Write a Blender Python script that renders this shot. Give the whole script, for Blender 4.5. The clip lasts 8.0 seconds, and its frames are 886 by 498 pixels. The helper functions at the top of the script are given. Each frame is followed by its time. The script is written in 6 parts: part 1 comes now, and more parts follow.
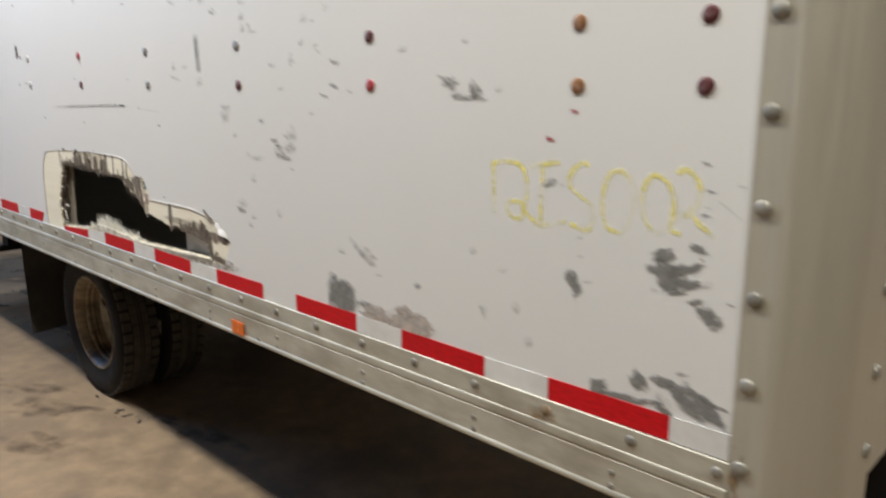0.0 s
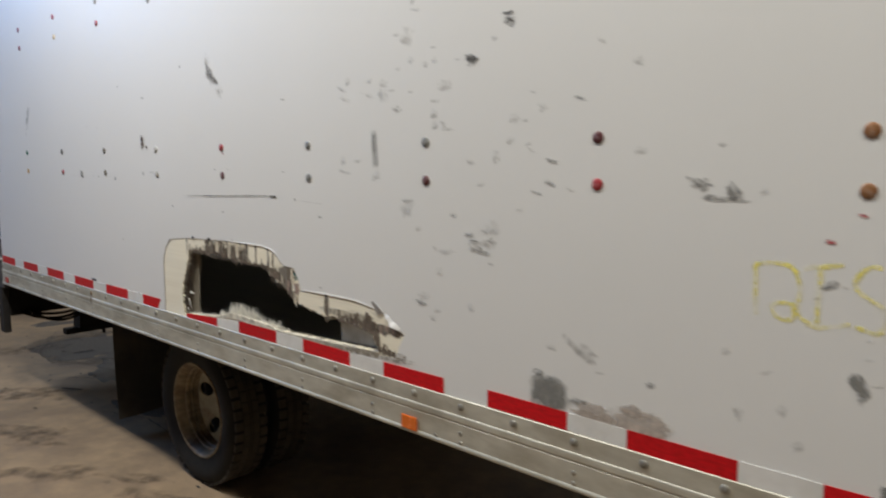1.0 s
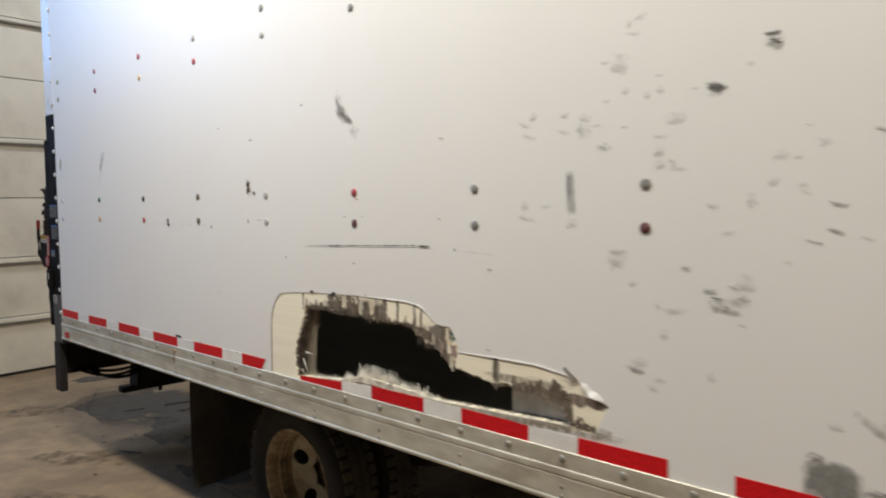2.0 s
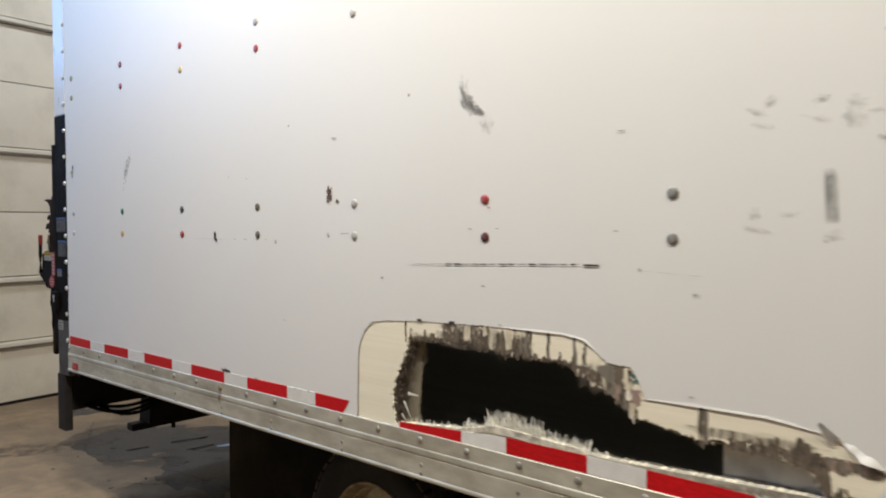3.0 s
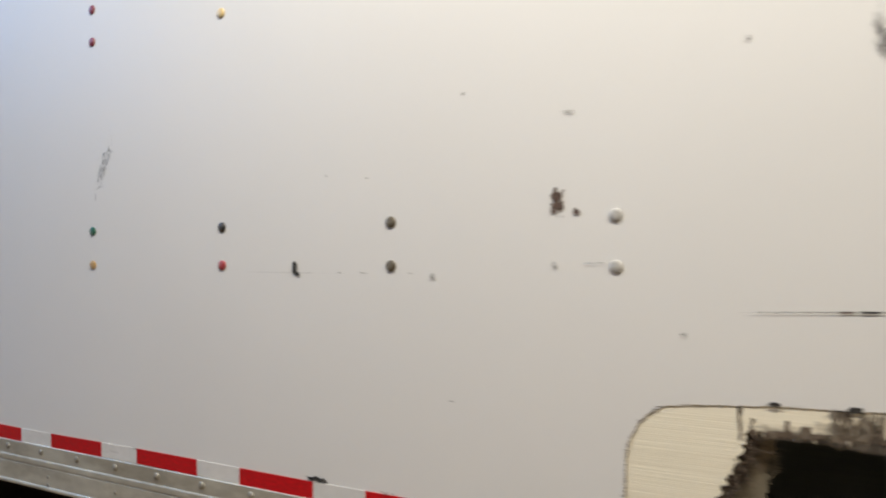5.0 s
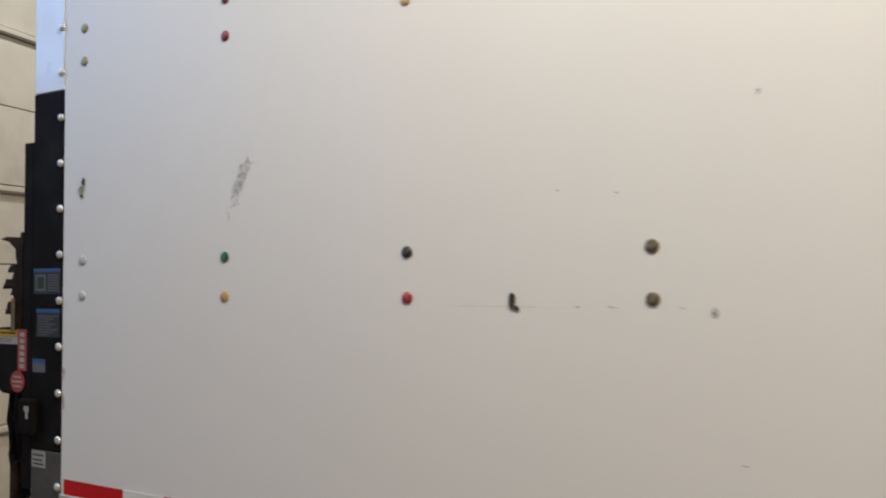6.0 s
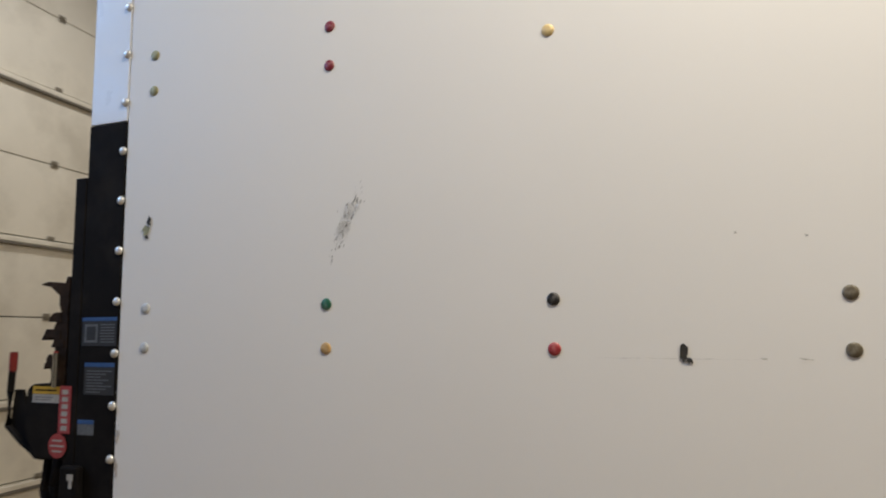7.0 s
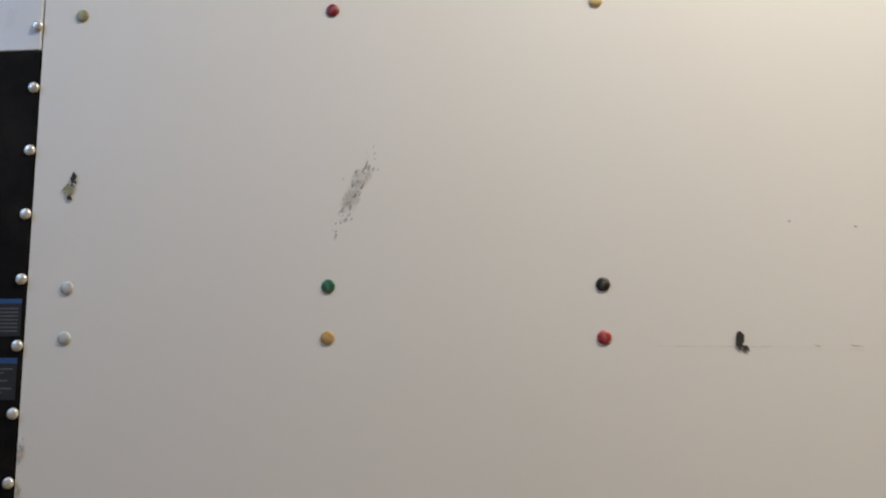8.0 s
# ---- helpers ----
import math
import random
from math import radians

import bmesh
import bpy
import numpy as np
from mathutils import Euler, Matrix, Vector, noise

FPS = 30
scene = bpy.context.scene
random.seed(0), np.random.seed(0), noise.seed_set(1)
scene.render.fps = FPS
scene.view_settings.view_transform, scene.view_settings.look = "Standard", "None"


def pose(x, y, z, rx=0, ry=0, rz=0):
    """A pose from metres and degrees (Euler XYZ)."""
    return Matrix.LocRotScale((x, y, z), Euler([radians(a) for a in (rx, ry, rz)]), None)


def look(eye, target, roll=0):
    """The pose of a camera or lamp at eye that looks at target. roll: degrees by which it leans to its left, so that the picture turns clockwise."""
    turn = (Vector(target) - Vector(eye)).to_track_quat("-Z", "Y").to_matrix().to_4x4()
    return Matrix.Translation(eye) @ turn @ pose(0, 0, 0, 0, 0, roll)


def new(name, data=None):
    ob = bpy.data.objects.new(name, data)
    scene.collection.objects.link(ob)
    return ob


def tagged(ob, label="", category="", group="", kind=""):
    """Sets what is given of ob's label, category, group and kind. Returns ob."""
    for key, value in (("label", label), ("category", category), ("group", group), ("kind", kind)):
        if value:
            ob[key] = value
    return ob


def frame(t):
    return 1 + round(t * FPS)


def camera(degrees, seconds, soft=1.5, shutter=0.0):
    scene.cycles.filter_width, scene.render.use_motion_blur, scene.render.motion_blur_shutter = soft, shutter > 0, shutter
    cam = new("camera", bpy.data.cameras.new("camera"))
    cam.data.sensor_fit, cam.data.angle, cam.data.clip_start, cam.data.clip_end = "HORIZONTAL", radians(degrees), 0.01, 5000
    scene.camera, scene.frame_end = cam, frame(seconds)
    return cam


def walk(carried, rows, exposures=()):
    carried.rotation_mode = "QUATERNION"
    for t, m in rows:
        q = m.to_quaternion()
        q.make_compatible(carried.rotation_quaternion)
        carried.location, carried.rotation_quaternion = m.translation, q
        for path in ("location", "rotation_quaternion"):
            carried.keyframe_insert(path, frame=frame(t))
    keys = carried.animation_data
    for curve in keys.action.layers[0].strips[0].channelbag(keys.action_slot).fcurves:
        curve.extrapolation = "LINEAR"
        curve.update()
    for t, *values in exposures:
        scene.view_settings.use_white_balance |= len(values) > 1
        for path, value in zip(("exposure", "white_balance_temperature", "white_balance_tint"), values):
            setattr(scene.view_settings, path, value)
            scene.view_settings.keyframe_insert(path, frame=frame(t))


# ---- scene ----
cam = camera(61.1, 8.0, soft=1.9, shutter=0.5)
PATH = [
    (0, (3.272, -1.233, 1.653), (1.911, 0.166, 1.214), -0.3),
    (0.2, (3.187, -1.316, 1.663), (1.826, 0.098, 1.277), -0.1),
    (0.5, (3.067, -1.403, 1.673), (1.69, 0.008, 1.338), -0.4),
    (0.8, (2.943, -1.541, 1.688), (1.563, -0.12, 1.416), -0.3),
    (1, (2.861, -1.608, 1.716), (1.472, -0.19, 1.469), -0.5),
    (1.2, (2.767, -1.682, 1.701), (1.381, -0.254, 1.497), -0.3),
    (1.5, (2.578, -1.723, 1.695), (1.185, -0.3, 1.515), -0.7),
    (1.8, (2.364, -1.764, 1.702), (0.968, -0.338, 1.569), -0.4),
    (2, (2.223, -1.786, 1.713), (0.823, -0.363, 1.591), -0.7),
    (2.2, (2.076, -1.816, 1.676), (0.68, -0.386, 1.585), -0.4),
    (3.3, (1.221, -1.789, 1.677), (-0.073, -0.266, 1.615), -0.3),
    (3.5, (1.07, -1.773, 1.684), (-0.186, -0.218, 1.62), -0.4),
    (3.8, (0.837, -1.763, 1.68), (-0.369, -0.169, 1.617), -0.4),
    (4, (0.685, -1.777, 1.693), (-0.477, -0.15, 1.642), -0.3),
    (4.2, (0.544, -1.753, 1.683), (-0.584, -0.102, 1.65), -0.3),
    (4.5, (0.298, -1.719, 1.664), (-0.768, -0.027, 1.646), -0.3),
    (4.8, (0.051, -1.652, 1.667), (-0.969, 0.069, 1.675), -0.3),
    (5, (-0.114, -1.662, 1.676), (-1.098, 0.079, 1.685), -0.4),
    (5.2, (-0.286, -1.692, 1.649), (-1.243, 0.064, 1.674), -0.4),
    (6.3, (-1.036, -1.644, 1.708), (-1.939, 0.137, 1.824), -0.4),
    (6.5, (-1.129, -1.635, 1.711), (-2.027, 0.145, 1.867), -0.4),
    (6.8, (-1.28, -1.671, 1.686), (-2.131, 0.128, 1.883), -0.4),
    (7, (-1.393, -1.722, 1.678), (-2.153, 0.114, 1.902), -0.3),
    (7.2, (-1.507, -1.755, 1.68), (-2.135, 0.129, 1.919), -0.2),
    (7.5, (-1.696, -1.75, 1.642), (-2.15, 0.182, 1.887), -0.2),
    (7.8, (-1.903, -1.698, 1.613), (-2.184, 0.266, 1.863), -0.1),
    (8, (-2.043, -1.672, 1.639), (-2.205, 0.308, 1.876), -0.1),
]
walk(cam, [(t, look(eye, target, roll)) for t, eye, target, roll in PATH],
     [(0, 0.14, 5820, 9), (0.5, -0.12, 5760, 8.5), (1, -0.26, 5840, 8.5), (1.5, 0.03, 6150, 8.5), (2, -0.03, 6180, 8.5), (3.5, 0.06, 6190, 8.5), (4, 0.06, 6200, 8.5), (5, -0.03, 6340, 8.5), (6.5, -0.20, 6630, 8.5), (8, -0.26, 6790, 8.5)])

# ---- light ----
WORLD = bpy.data.worlds.new("sky")
scene.world = WORLD
WORLD.use_nodes = True
sky = WORLD.node_tree.nodes.new("ShaderNodeTexSky")
sky.sky_type = "NISHITA"
sky.sun_disc = False
sky.sun_elevation = radians(30)
sky.sun_rotation = radians(200)
WORLD.node_tree.links.new(sky.outputs[0], WORLD.node_tree.nodes["Background"].inputs[0])
WORLD.node_tree.nodes["Background"].inputs[1].default_value = 0.1


def area_lamp(m, w, h, power, colour):
    data = bpy.data.lights.new("lamp", "AREA")
    data.shape, data.size, data.size_y, data.energy, data.color = "RECTANGLE", w, h, power, colour
    ob = new("lamp", data)
    ob.matrix_world = m
    return ob


LAMP_Y, LAMP_Z = -1.12, 4.4
LAMP_X = (-0.75, 1.75, 4.25, -5.2)
# unseen lamps added beyond the truck to brighten the floor beneath it
FAR_FILL = ((0.2, 4.4, 4.4), (4.2, 4.4, 4.4))
WARM, WARMER, COOL = (1.0, 0.92, 0.80), (1.0, 0.91, 0.745), (0.76, 0.87, 1.0)
for lx, watts, tone in zip(LAMP_X, (138, 54, 99, 27), (WARM, WARMER, WARMER, COOL)):
    area_lamp(pose(lx, LAMP_Y, LAMP_Z), 2.3, 0.28, watts, tone)
REAR_LAMP = (-4.9, 2.1, 5.0)
area_lamp(pose(*REAR_LAMP, 0, 0, 90), 2.3, 0.25, 58, (0.95, 0.96, 1.0))
for far in FAR_FILL:
    area_lamp(pose(*far), 2.3, 0.28, 165, WARM)
# daylight through the high window in the rear wall
area_lamp(look((-6.07, -2.0, 4.02), (0, -2.0, 3.2)), 1.9, 1.75, 82, (0.22, 0.48, 1.0))


# ---- materials ----
def mat(name, base, rough=0.5, metal=0.0, vary=0.08, scale=6.0, bump=0.0, bump_scale=80.0, dirt=None, dirt_amount=0.0, dirt_scale=2.0,
        rough_vary=0.1, coat=0.0, stretch=(1, 1, 1), by_object=0.0, spec=0.5):
    """A surface: base colour varied by fine noise, a second, larger stain colour, and a fine relief."""
    m = bpy.data.materials.new(name)
    m.use_nodes = True
    t = m.node_tree
    n, k = t.nodes, t.links.new
    b = n["Principled BSDF"]
    b.inputs["Metallic"].default_value = metal
    b.inputs["Coat Weight"].default_value = coat
    b.inputs["Specular IOR Level"].default_value = spec
    co = n.new("ShaderNodeTexCoord")
    mp = n.new("ShaderNodeMapping")
    mp.inputs["Scale"].default_value = stretch
    k(co.outputs["Object"], mp.inputs["Vector"])
    fine = n.new("ShaderNodeTexNoise")
    fine.inputs["Scale"].default_value, fine.inputs["Detail"].default_value = scale, 8
    k(mp.outputs[0], fine.inputs["Vector"])
    ramp = n.new("ShaderNodeMapRange")
    ramp.inputs["From Min"].default_value, ramp.inputs["From Max"].default_value = 0.3, 0.7
    ramp.inputs["To Min"].default_value, ramp.inputs["To Max"].default_value = 1 - vary, 1 + vary
    k(fine.outputs["Fac"], ramp.inputs["Value"])
    mul = n.new("ShaderNodeVectorMath")
    mul.operation = "SCALE"
    mul.inputs[0].default_value = base
    k(ramp.outputs[0], mul.inputs["Scale"])
    colour = mul.outputs[0]
    if dirt:
        big = n.new("ShaderNodeTexNoise")
        big.inputs["Scale"].default_value, big.inputs["Detail"].default_value = dirt_scale, 6
        big.inputs["Roughness"].default_value = 0.62
        k(mp.outputs[0], big.inputs["Vector"])
        cut = n.new("ShaderNodeMapRange")
        cut.inputs["From Min"].default_value, cut.inputs["From Max"].default_value = 0.47, 0.66
        cut.inputs["To Max"].default_value = dirt_amount
        k(big.outputs["Fac"], cut.inputs["Value"])
        mix = n.new("ShaderNodeMix")
        mix.data_type = "RGBA"
        k(cut.outputs[0], mix.inputs[0])
        k(colour, mix.inputs[6])
        mix.inputs[7].default_value = (*dirt, 1)
        colour = mix.outputs[2]
    if by_object:
        info = n.new("ShaderNodeObjectInfo")
        span = n.new("ShaderNodeMapRange")
        span.inputs["To Min"].default_value, span.inputs["To Max"].default_value = 1 - by_object, 1 + by_object
        k(info.outputs["Random"], span.inputs["Value"])
        tint = n.new("ShaderNodeVectorMath")
        tint.operation = "SCALE"
        k(colour, tint.inputs[0])
        k(span.outputs[0], tint.inputs["Scale"])
        colour = tint.outputs[0]
    k(colour, b.inputs["Base Color"])
    rr = n.new("ShaderNodeMapRange")
    rr.inputs["From Min"].default_value, rr.inputs["From Max"].default_value = 0.3, 0.7
    rr.inputs["To Min"].default_value, rr.inputs["To Max"].default_value = max(0.03, rough - rough_vary), min(1, rough + rough_vary)
    k(fine.outputs["Fac"], rr.inputs["Value"])
    k(rr.outputs[0], b.inputs["Roughness"])
    if bump:
        grain = n.new("ShaderNodeTexNoise")
        grain.inputs["Scale"].default_value, grain.inputs["Detail"].default_value = bump_scale, 5
        k(mp.outputs[0], grain.inputs["Vector"])
        bp = n.new("ShaderNodeBump")
        bp.inputs["Strength"].default_value, bp.inputs["Distance"].default_value = bump, 0.01
        k(grain.outputs["Fac"], bp.inputs["Height"])
        k(bp.outputs[0], b.inputs["Normal"])
    return m


def worn(name, base, rough, amount, scale, stretch=(1, 1, 1), soft=True):
    """A paint or smear that covers its patch only in part, broken up by fine noise, and thins out towards the patch's border."""
    m = mat(name, base, rough, vary=0.15, scale=40)
    t = m.node_tree
    n, k = t.nodes, t.links.new
    co = n.new("ShaderNodeTexCoord")
    mp = n.new("ShaderNodeMapping")
    mp.inputs["Scale"].default_value = stretch
    k(co.outputs["Object"], mp.inputs["Vector"])
    tex = n.new("ShaderNodeTexNoise")
    tex.inputs["Scale"].default_value, tex.inputs["Detail"].default_value = scale, 6
    k(mp.outputs[0], tex.inputs["Vector"])
    cut = n.new("ShaderNodeMapRange")
    cut.inputs["From Min"].default_value, cut.inputs["From Max"].default_value = 0.38, 0.62
    cut.inputs["To Min"].default_value, cut.inputs["To Max"].default_value = max(0, amount - 0.3), min(1, amount + 0.3)
    k(tex.outputs["Fac"], cut.inputs["Value"])
    alpha = cut.outputs[0]
    if soft:
        cover = n.new("ShaderNodeAttribute")
        cover.attribute_name = "cover"
        thin = n.new("ShaderNodeMath")
        thin.operation = "MULTIPLY"
        k(alpha, thin.inputs[0])
        k(cover.outputs["Fac"], thin.inputs[1])
        alpha = thin.outputs[0]
    k(alpha, n["Principled BSDF"].inputs["Alpha"])
    return m


GELCOAT = mat("white_gelcoat", (0.80, 0.79, 0.775), 0.48, vary=0.012, scale=1.1, bump=0.03, bump_scale=2.2, rough_vary=0.05, spec=0.42)
ALU = mat("dull_aluminium", (0.57, 0.548, 0.47), 0.46, 0.4, vary=0.16, scale=14, dirt=(0.34, 0.305, 0.235), dirt_amount=0.75, dirt_scale=5.0, bump=0.06, bump_scale=120, stretch=(0.6, 1, 1.6), spec=0.3)
ALU_POST = mat("brushed_aluminium_post", (0.47, 0.435, 0.355), 0.48, 0.25, vary=0.04, scale=14, dirt=(0.45, 0.41, 0.34), dirt_amount=0.3, dirt_scale=1.2, stretch=(6, 6, 0.3), bump=0.03, bump_scale=90)
POST_WHITE = mat("pale_painted_post", (0.74, 0.76, 0.80), 0.32, 0.0, vary=0.03, scale=4)
BLACK_PAINT = mat("black_paint", (0.009, 0.008, 0.008), 0.75, vary=0.3, scale=18, dirt=(0.05, 0.042, 0.035), dirt_amount=0.2, dirt_scale=6, bump=0.05, spec=0.07)
BLACK_STEEL = mat("black_undercarriage_steel", (0.012, 0.011, 0.010), 0.8, 0.0, spec=0.2, vary=0.3, scale=12, dirt=(0.03, 0.024, 0.018), dirt_amount=0.5, dirt_scale=5, bump=0.2)
RUST_STEEL = mat("rusty_brown_steel", (0.020, 0.012, 0.008), 0.85, 0.0, spec=0.15, vary=0.5, scale=25, dirt=(0.045, 0.026, 0.015), dirt_amount=0.8, dirt_scale=10, bump=0.3)
DARK_STEEL = mat("dark_weathered_steel", (0.022, 0.02, 0.019), 0.75, 0.0, spec=0.25, vary=0.3, scale=12, dirt=(0.045, 0.033, 0.025), dirt_amount=0.7, dirt_scale=7, bump=0.15)
GALV = mat("weathered_steel_post", (0.085, 0.08, 0.078), 0.65, 0.2, vary=0.35, scale=18, dirt=(0.03, 0.026, 0.023), dirt_amount=0.8, dirt_scale=9, bump=0.1)
RIVET = mat("bright_rivet", (0.74, 0.73, 0.71), 0.33, 0.55, vary=0.08, scale=60, by_object=0.12)
RIVET_DULL = mat("dull_rivet", (0.31, 0.295, 0.26), 0.5, 0.5, vary=0.1, scale=60, by_object=0.2)
RIVET_RUST = mat("rusted_rivet", (0.27, 0.20, 0.125), 0.7, 0.2, vary=0.4, scale=90)
RUST_RUN = worn("rust_run", (0.28, 0.185, 0.09), 0.8, 0.5, 40, (1, 1, 0.4))
TAPE_RED = mat("red_reflective_tape", (0.56, 0.006, 0.010), 0.5, vary=0.18, scale=40, bump=0.10, bump_scale=160, by_object=0.08, spec=0.22, stretch=(1, 1, 3))
TAPE_WHITE = mat("white_reflective_tape", (0.77, 0.755, 0.73), 0.5, vary=0.04, scale=30, dirt=(0.6, 0.58, 0.54), dirt_amount=0.35, dirt_scale=9, bump=0.04, bump_scale=300, by_object=0.05)
ORANGE = mat("orange_reflector_plastic", (0.75, 0.16, 0.015), 0.25, vary=0.08, scale=50)
RED_PLASTIC = mat("red_reflector_plastic", (0.42, 0.02, 0.02), 0.25, vary=0.08, scale=50)
CREAM = mat("cream_core_board", (0.93, 0.865, 0.70), 0.8, vary=0.035, scale=20, dirt=(0.78, 0.70, 0.53), dirt_amount=0.3, dirt_scale=5, bump=0.14, bump_scale=22, stretch=(0.10, 1, 14))
CREAM_TORN = mat("torn_cream_core", (0.72, 0.65, 0.50), 0.9, vary=0.2, scale=40, dirt=(0.34, 0.28, 0.21), dirt_amount=0.6, dirt_scale=26, bump=0.3, stretch=(1, 1, 0.3))
FIBRE = mat("torn_brown_fibre", (0.17, 0.138, 0.102), 0.95, vary=0.35, scale=60, dirt=(0.10, 0.075, 0.055), dirt_amount=0.8, dirt_scale=34, bump=0.3, stretch=(1, 1, 0.22))
SOIL = worn("brown_grey_soiling", (0.16, 0.13, 0.10), 0.9, 0.40, 45, (1, 1, 0.22))
TUFT = worn("pale_fuzzy_fibre", (0.82, 0.79, 0.71), 0.9, 0.66, 120, (1, 1, 0.08), soft=False)
FIBRE_STREAK = worn("streaky_brown_fibre", (0.17, 0.135, 0.10), 0.95, 0.62, 70, (1, 1, 0.10), soft=False)
FIBRE_DARK = mat("dark_torn_fibre", (0.10, 0.075, 0.055), 0.95, vary=0.5, scale=70, dirt=(0.22, 0.17, 0.13), dirt_amount=0.7, dirt_scale=40, bump=0.3)
FIBRE_GREY = mat("torn_grey_layer", (0.21, 0.185, 0.15), 0.9, vary=0.25, scale=50, dirt=(0.22, 0.18, 0.14), dirt_amount=0.7, dirt_scale=30, bump=0.3, stretch=(1, 1, 0.3))
FIBRE_PINK = mat("pinkish_torn_layer", (0.34, 0.25, 0.21), 0.9, vary=0.25, scale=50, dirt=(0.25, 0.17, 0.13), dirt_amount=0.6, dirt_scale=30, bump=0.3)
FIBRE_PALE = mat("pale_glass_fibre", (0.84, 0.81, 0.72), 0.85, vary=0.2, scale=60, dirt=(0.46, 0.42, 0.34), dirt_amount=0.5, dirt_scale=30, bump=0.3)
LIP_TAN = mat("tan_broken_edge", (0.47, 0.44, 0.37), 0.85, vary=0.25, scale=50, dirt=(0.26, 0.23, 0.18), dirt_amount=0.7, dirt_scale=24, bump=0.3)
LIP = mat("pale_broken_edge", (0.74, 0.70, 0.60), 0.85, vary=0.25, scale=50, dirt=(0.26, 0.23, 0.18), dirt_amount=0.7, dirt_scale=24, bump=0.3)
TAN_LINING = mat("tan_lining", (0.25, 0.22, 0.165), 0.85, vary=0.2, scale=20, dirt=(0.13, 0.11, 0.08), dirt_amount=0.6, dirt_scale=14, bump=0.2, stretch=(1, 1, 0.4))
TEAL = mat("teal_print", (0.06, 0.20, 0.19), 0.6, vary=0.4, scale=60)
DECK = mat("dark_plywood_deck", (0.12, 0.105, 0.085), 0.8, vary=0.2, scale=8, stretch=(0.2, 2, 1))
GREY_SHEET = mat("grey_inner_sheet", (0.56, 0.55, 0.54), 0.5, 0.0, vary=0.1, scale=12, dirt=(0.26, 0.24, 0.20), dirt_amount=0.6, dirt_scale=8)
# unseen roof; translucency added so lamp light lifts the dark interior
ROOF = mat("translucent_fibreglass", (0.70, 0.70, 0.66), 0.6, vary=0.05, scale=4)
glow = ROOF.node_tree.nodes.new("ShaderNodeBsdfTranslucent")
glow.inputs["Color"].default_value = (0.75, 0.75, 0.70, 1)
half = ROOF.node_tree.nodes.new("ShaderNodeMixShader")
half.inputs[0].default_value = 0.35
ROOF.node_tree.links.new(ROOF.node_tree.nodes["Principled BSDF"].outputs[0], half.inputs[1])
ROOF.node_tree.links.new(glow.outputs[0], half.inputs[2])
ROOF.node_tree.links.new(half.outputs[0], ROOF.node_tree.nodes["Material Output"].inputs[0])
PRIMER = worn("grey_primer", (0.225, 0.222, 0.208), 0.7, 0.90, 45)
PRIMER_TAN = worn("tan_bare_layer", (0.52, 0.45, 0.395), 0.7, 0.78, 22)
CHIP = mat("black_chip", (0.03, 0.028, 0.026), 0.8, vary=0.3, scale=80)
CHIP_SOFT = worn("black_rub", (0.035, 0.033, 0.03), 0.8, 0.85, 80)
CHIP_GREY = worn("grey_chip", (0.22, 0.215, 0.205), 0.75, 0.52, 70)
CHIP_BROWN = mat("brown_chip", (0.10, 0.065, 0.05), 0.85, vary=0.4, scale=90)
CHIP_FAINT = worn("faint_grey_chip", (0.24, 0.232, 0.22), 0.75, 0.30, 70)
SMEAR = worn("faint_grey_smear", (0.42, 0.41, 0.395), 0.6, 0.095, 24)
SMEAR_DARK = worn("dark_rub_mark", (0.30, 0.285, 0.265), 0.6, 0.14, 30)
SMEAR_TAN = worn("tan_grey_soiling", (0.33, 0.29, 0.235), 0.7, 0.42, 40)
RUB_GREY = worn("grey_rub", (0.25, 0.25, 0.24), 0.7, 0.50, 14)
RED_MARK = worn("red_paint_mark", (0.42, 0.05, 0.06), 0.6, 0.9, 70)
CHALK = worn("yellow_crayon", (0.97, 0.87, 0.17), 0.8, 0.67, 70)
TREAD = mat("dusty_tread_rubber", (0.066, 0.056, 0.045), 0.9, vary=0.3, scale=14, spec=0.2, dirt=(0.10, 0.083, 0.064), dirt_amount=0.5, dirt_scale=6, bump=0.12)
TYRE = mat("black_rubber", (0.015, 0.0145, 0.014), 0.8, vary=0.25, scale=14, spec=0.25, dirt=(0.034, 0.03, 0.026), dirt_amount=0.4, dirt_scale=6, bump=0.12)
FLAP = mat("black_rubber_flap", (0.032, 0.028, 0.024), 0.7, vary=0.25, scale=9, dirt=(0.075, 0.058, 0.043), dirt_amount=0.7, dirt_scale=4, bump=0.1)
RIM = mat("rusty_white_rim", (0.44, 0.42, 0.33), 0.45, 0.0, vary=0.15, scale=22, dirt=(0.17, 0.085, 0.03), dirt_amount=0.75, dirt_scale=7.0, bump=0.12)
RIM_BARREL = mat("rusty_brown_rim", (0.25, 0.20, 0.125), 0.46, 0.0, vary=0.5, scale=30, dirt=(0.10, 0.05, 0.02), dirt_amount=0.95, dirt_scale=8, bump=0.15, stretch=(1, 0.3, 1))
CONCRETE = mat("stained_concrete", (0.295, 0.207, 0.120), 0.72, vary=0.22, scale=9, dirt=(0.17, 0.12, 0.077), dirt_amount=0.85, dirt_scale=1.7, bump=0.12, bump_scale=60)
CRACK = mat("dirt_filled_crack", (0.06, 0.05, 0.04), 0.85, vary=0.3, scale=20)
WET = worn("oil_stain", (0.075, 0.066, 0.058), 0.5, 0.75, 9)
MUD = worn("dried_mud", (0.16, 0.112, 0.07), 0.8, 0.24, 11)
nodes, link = WET.node_tree.nodes, WET.node_tree.links.new
spot = nodes.new("ShaderNodeTexGradient")
spot.gradient_type = "SPHERICAL"
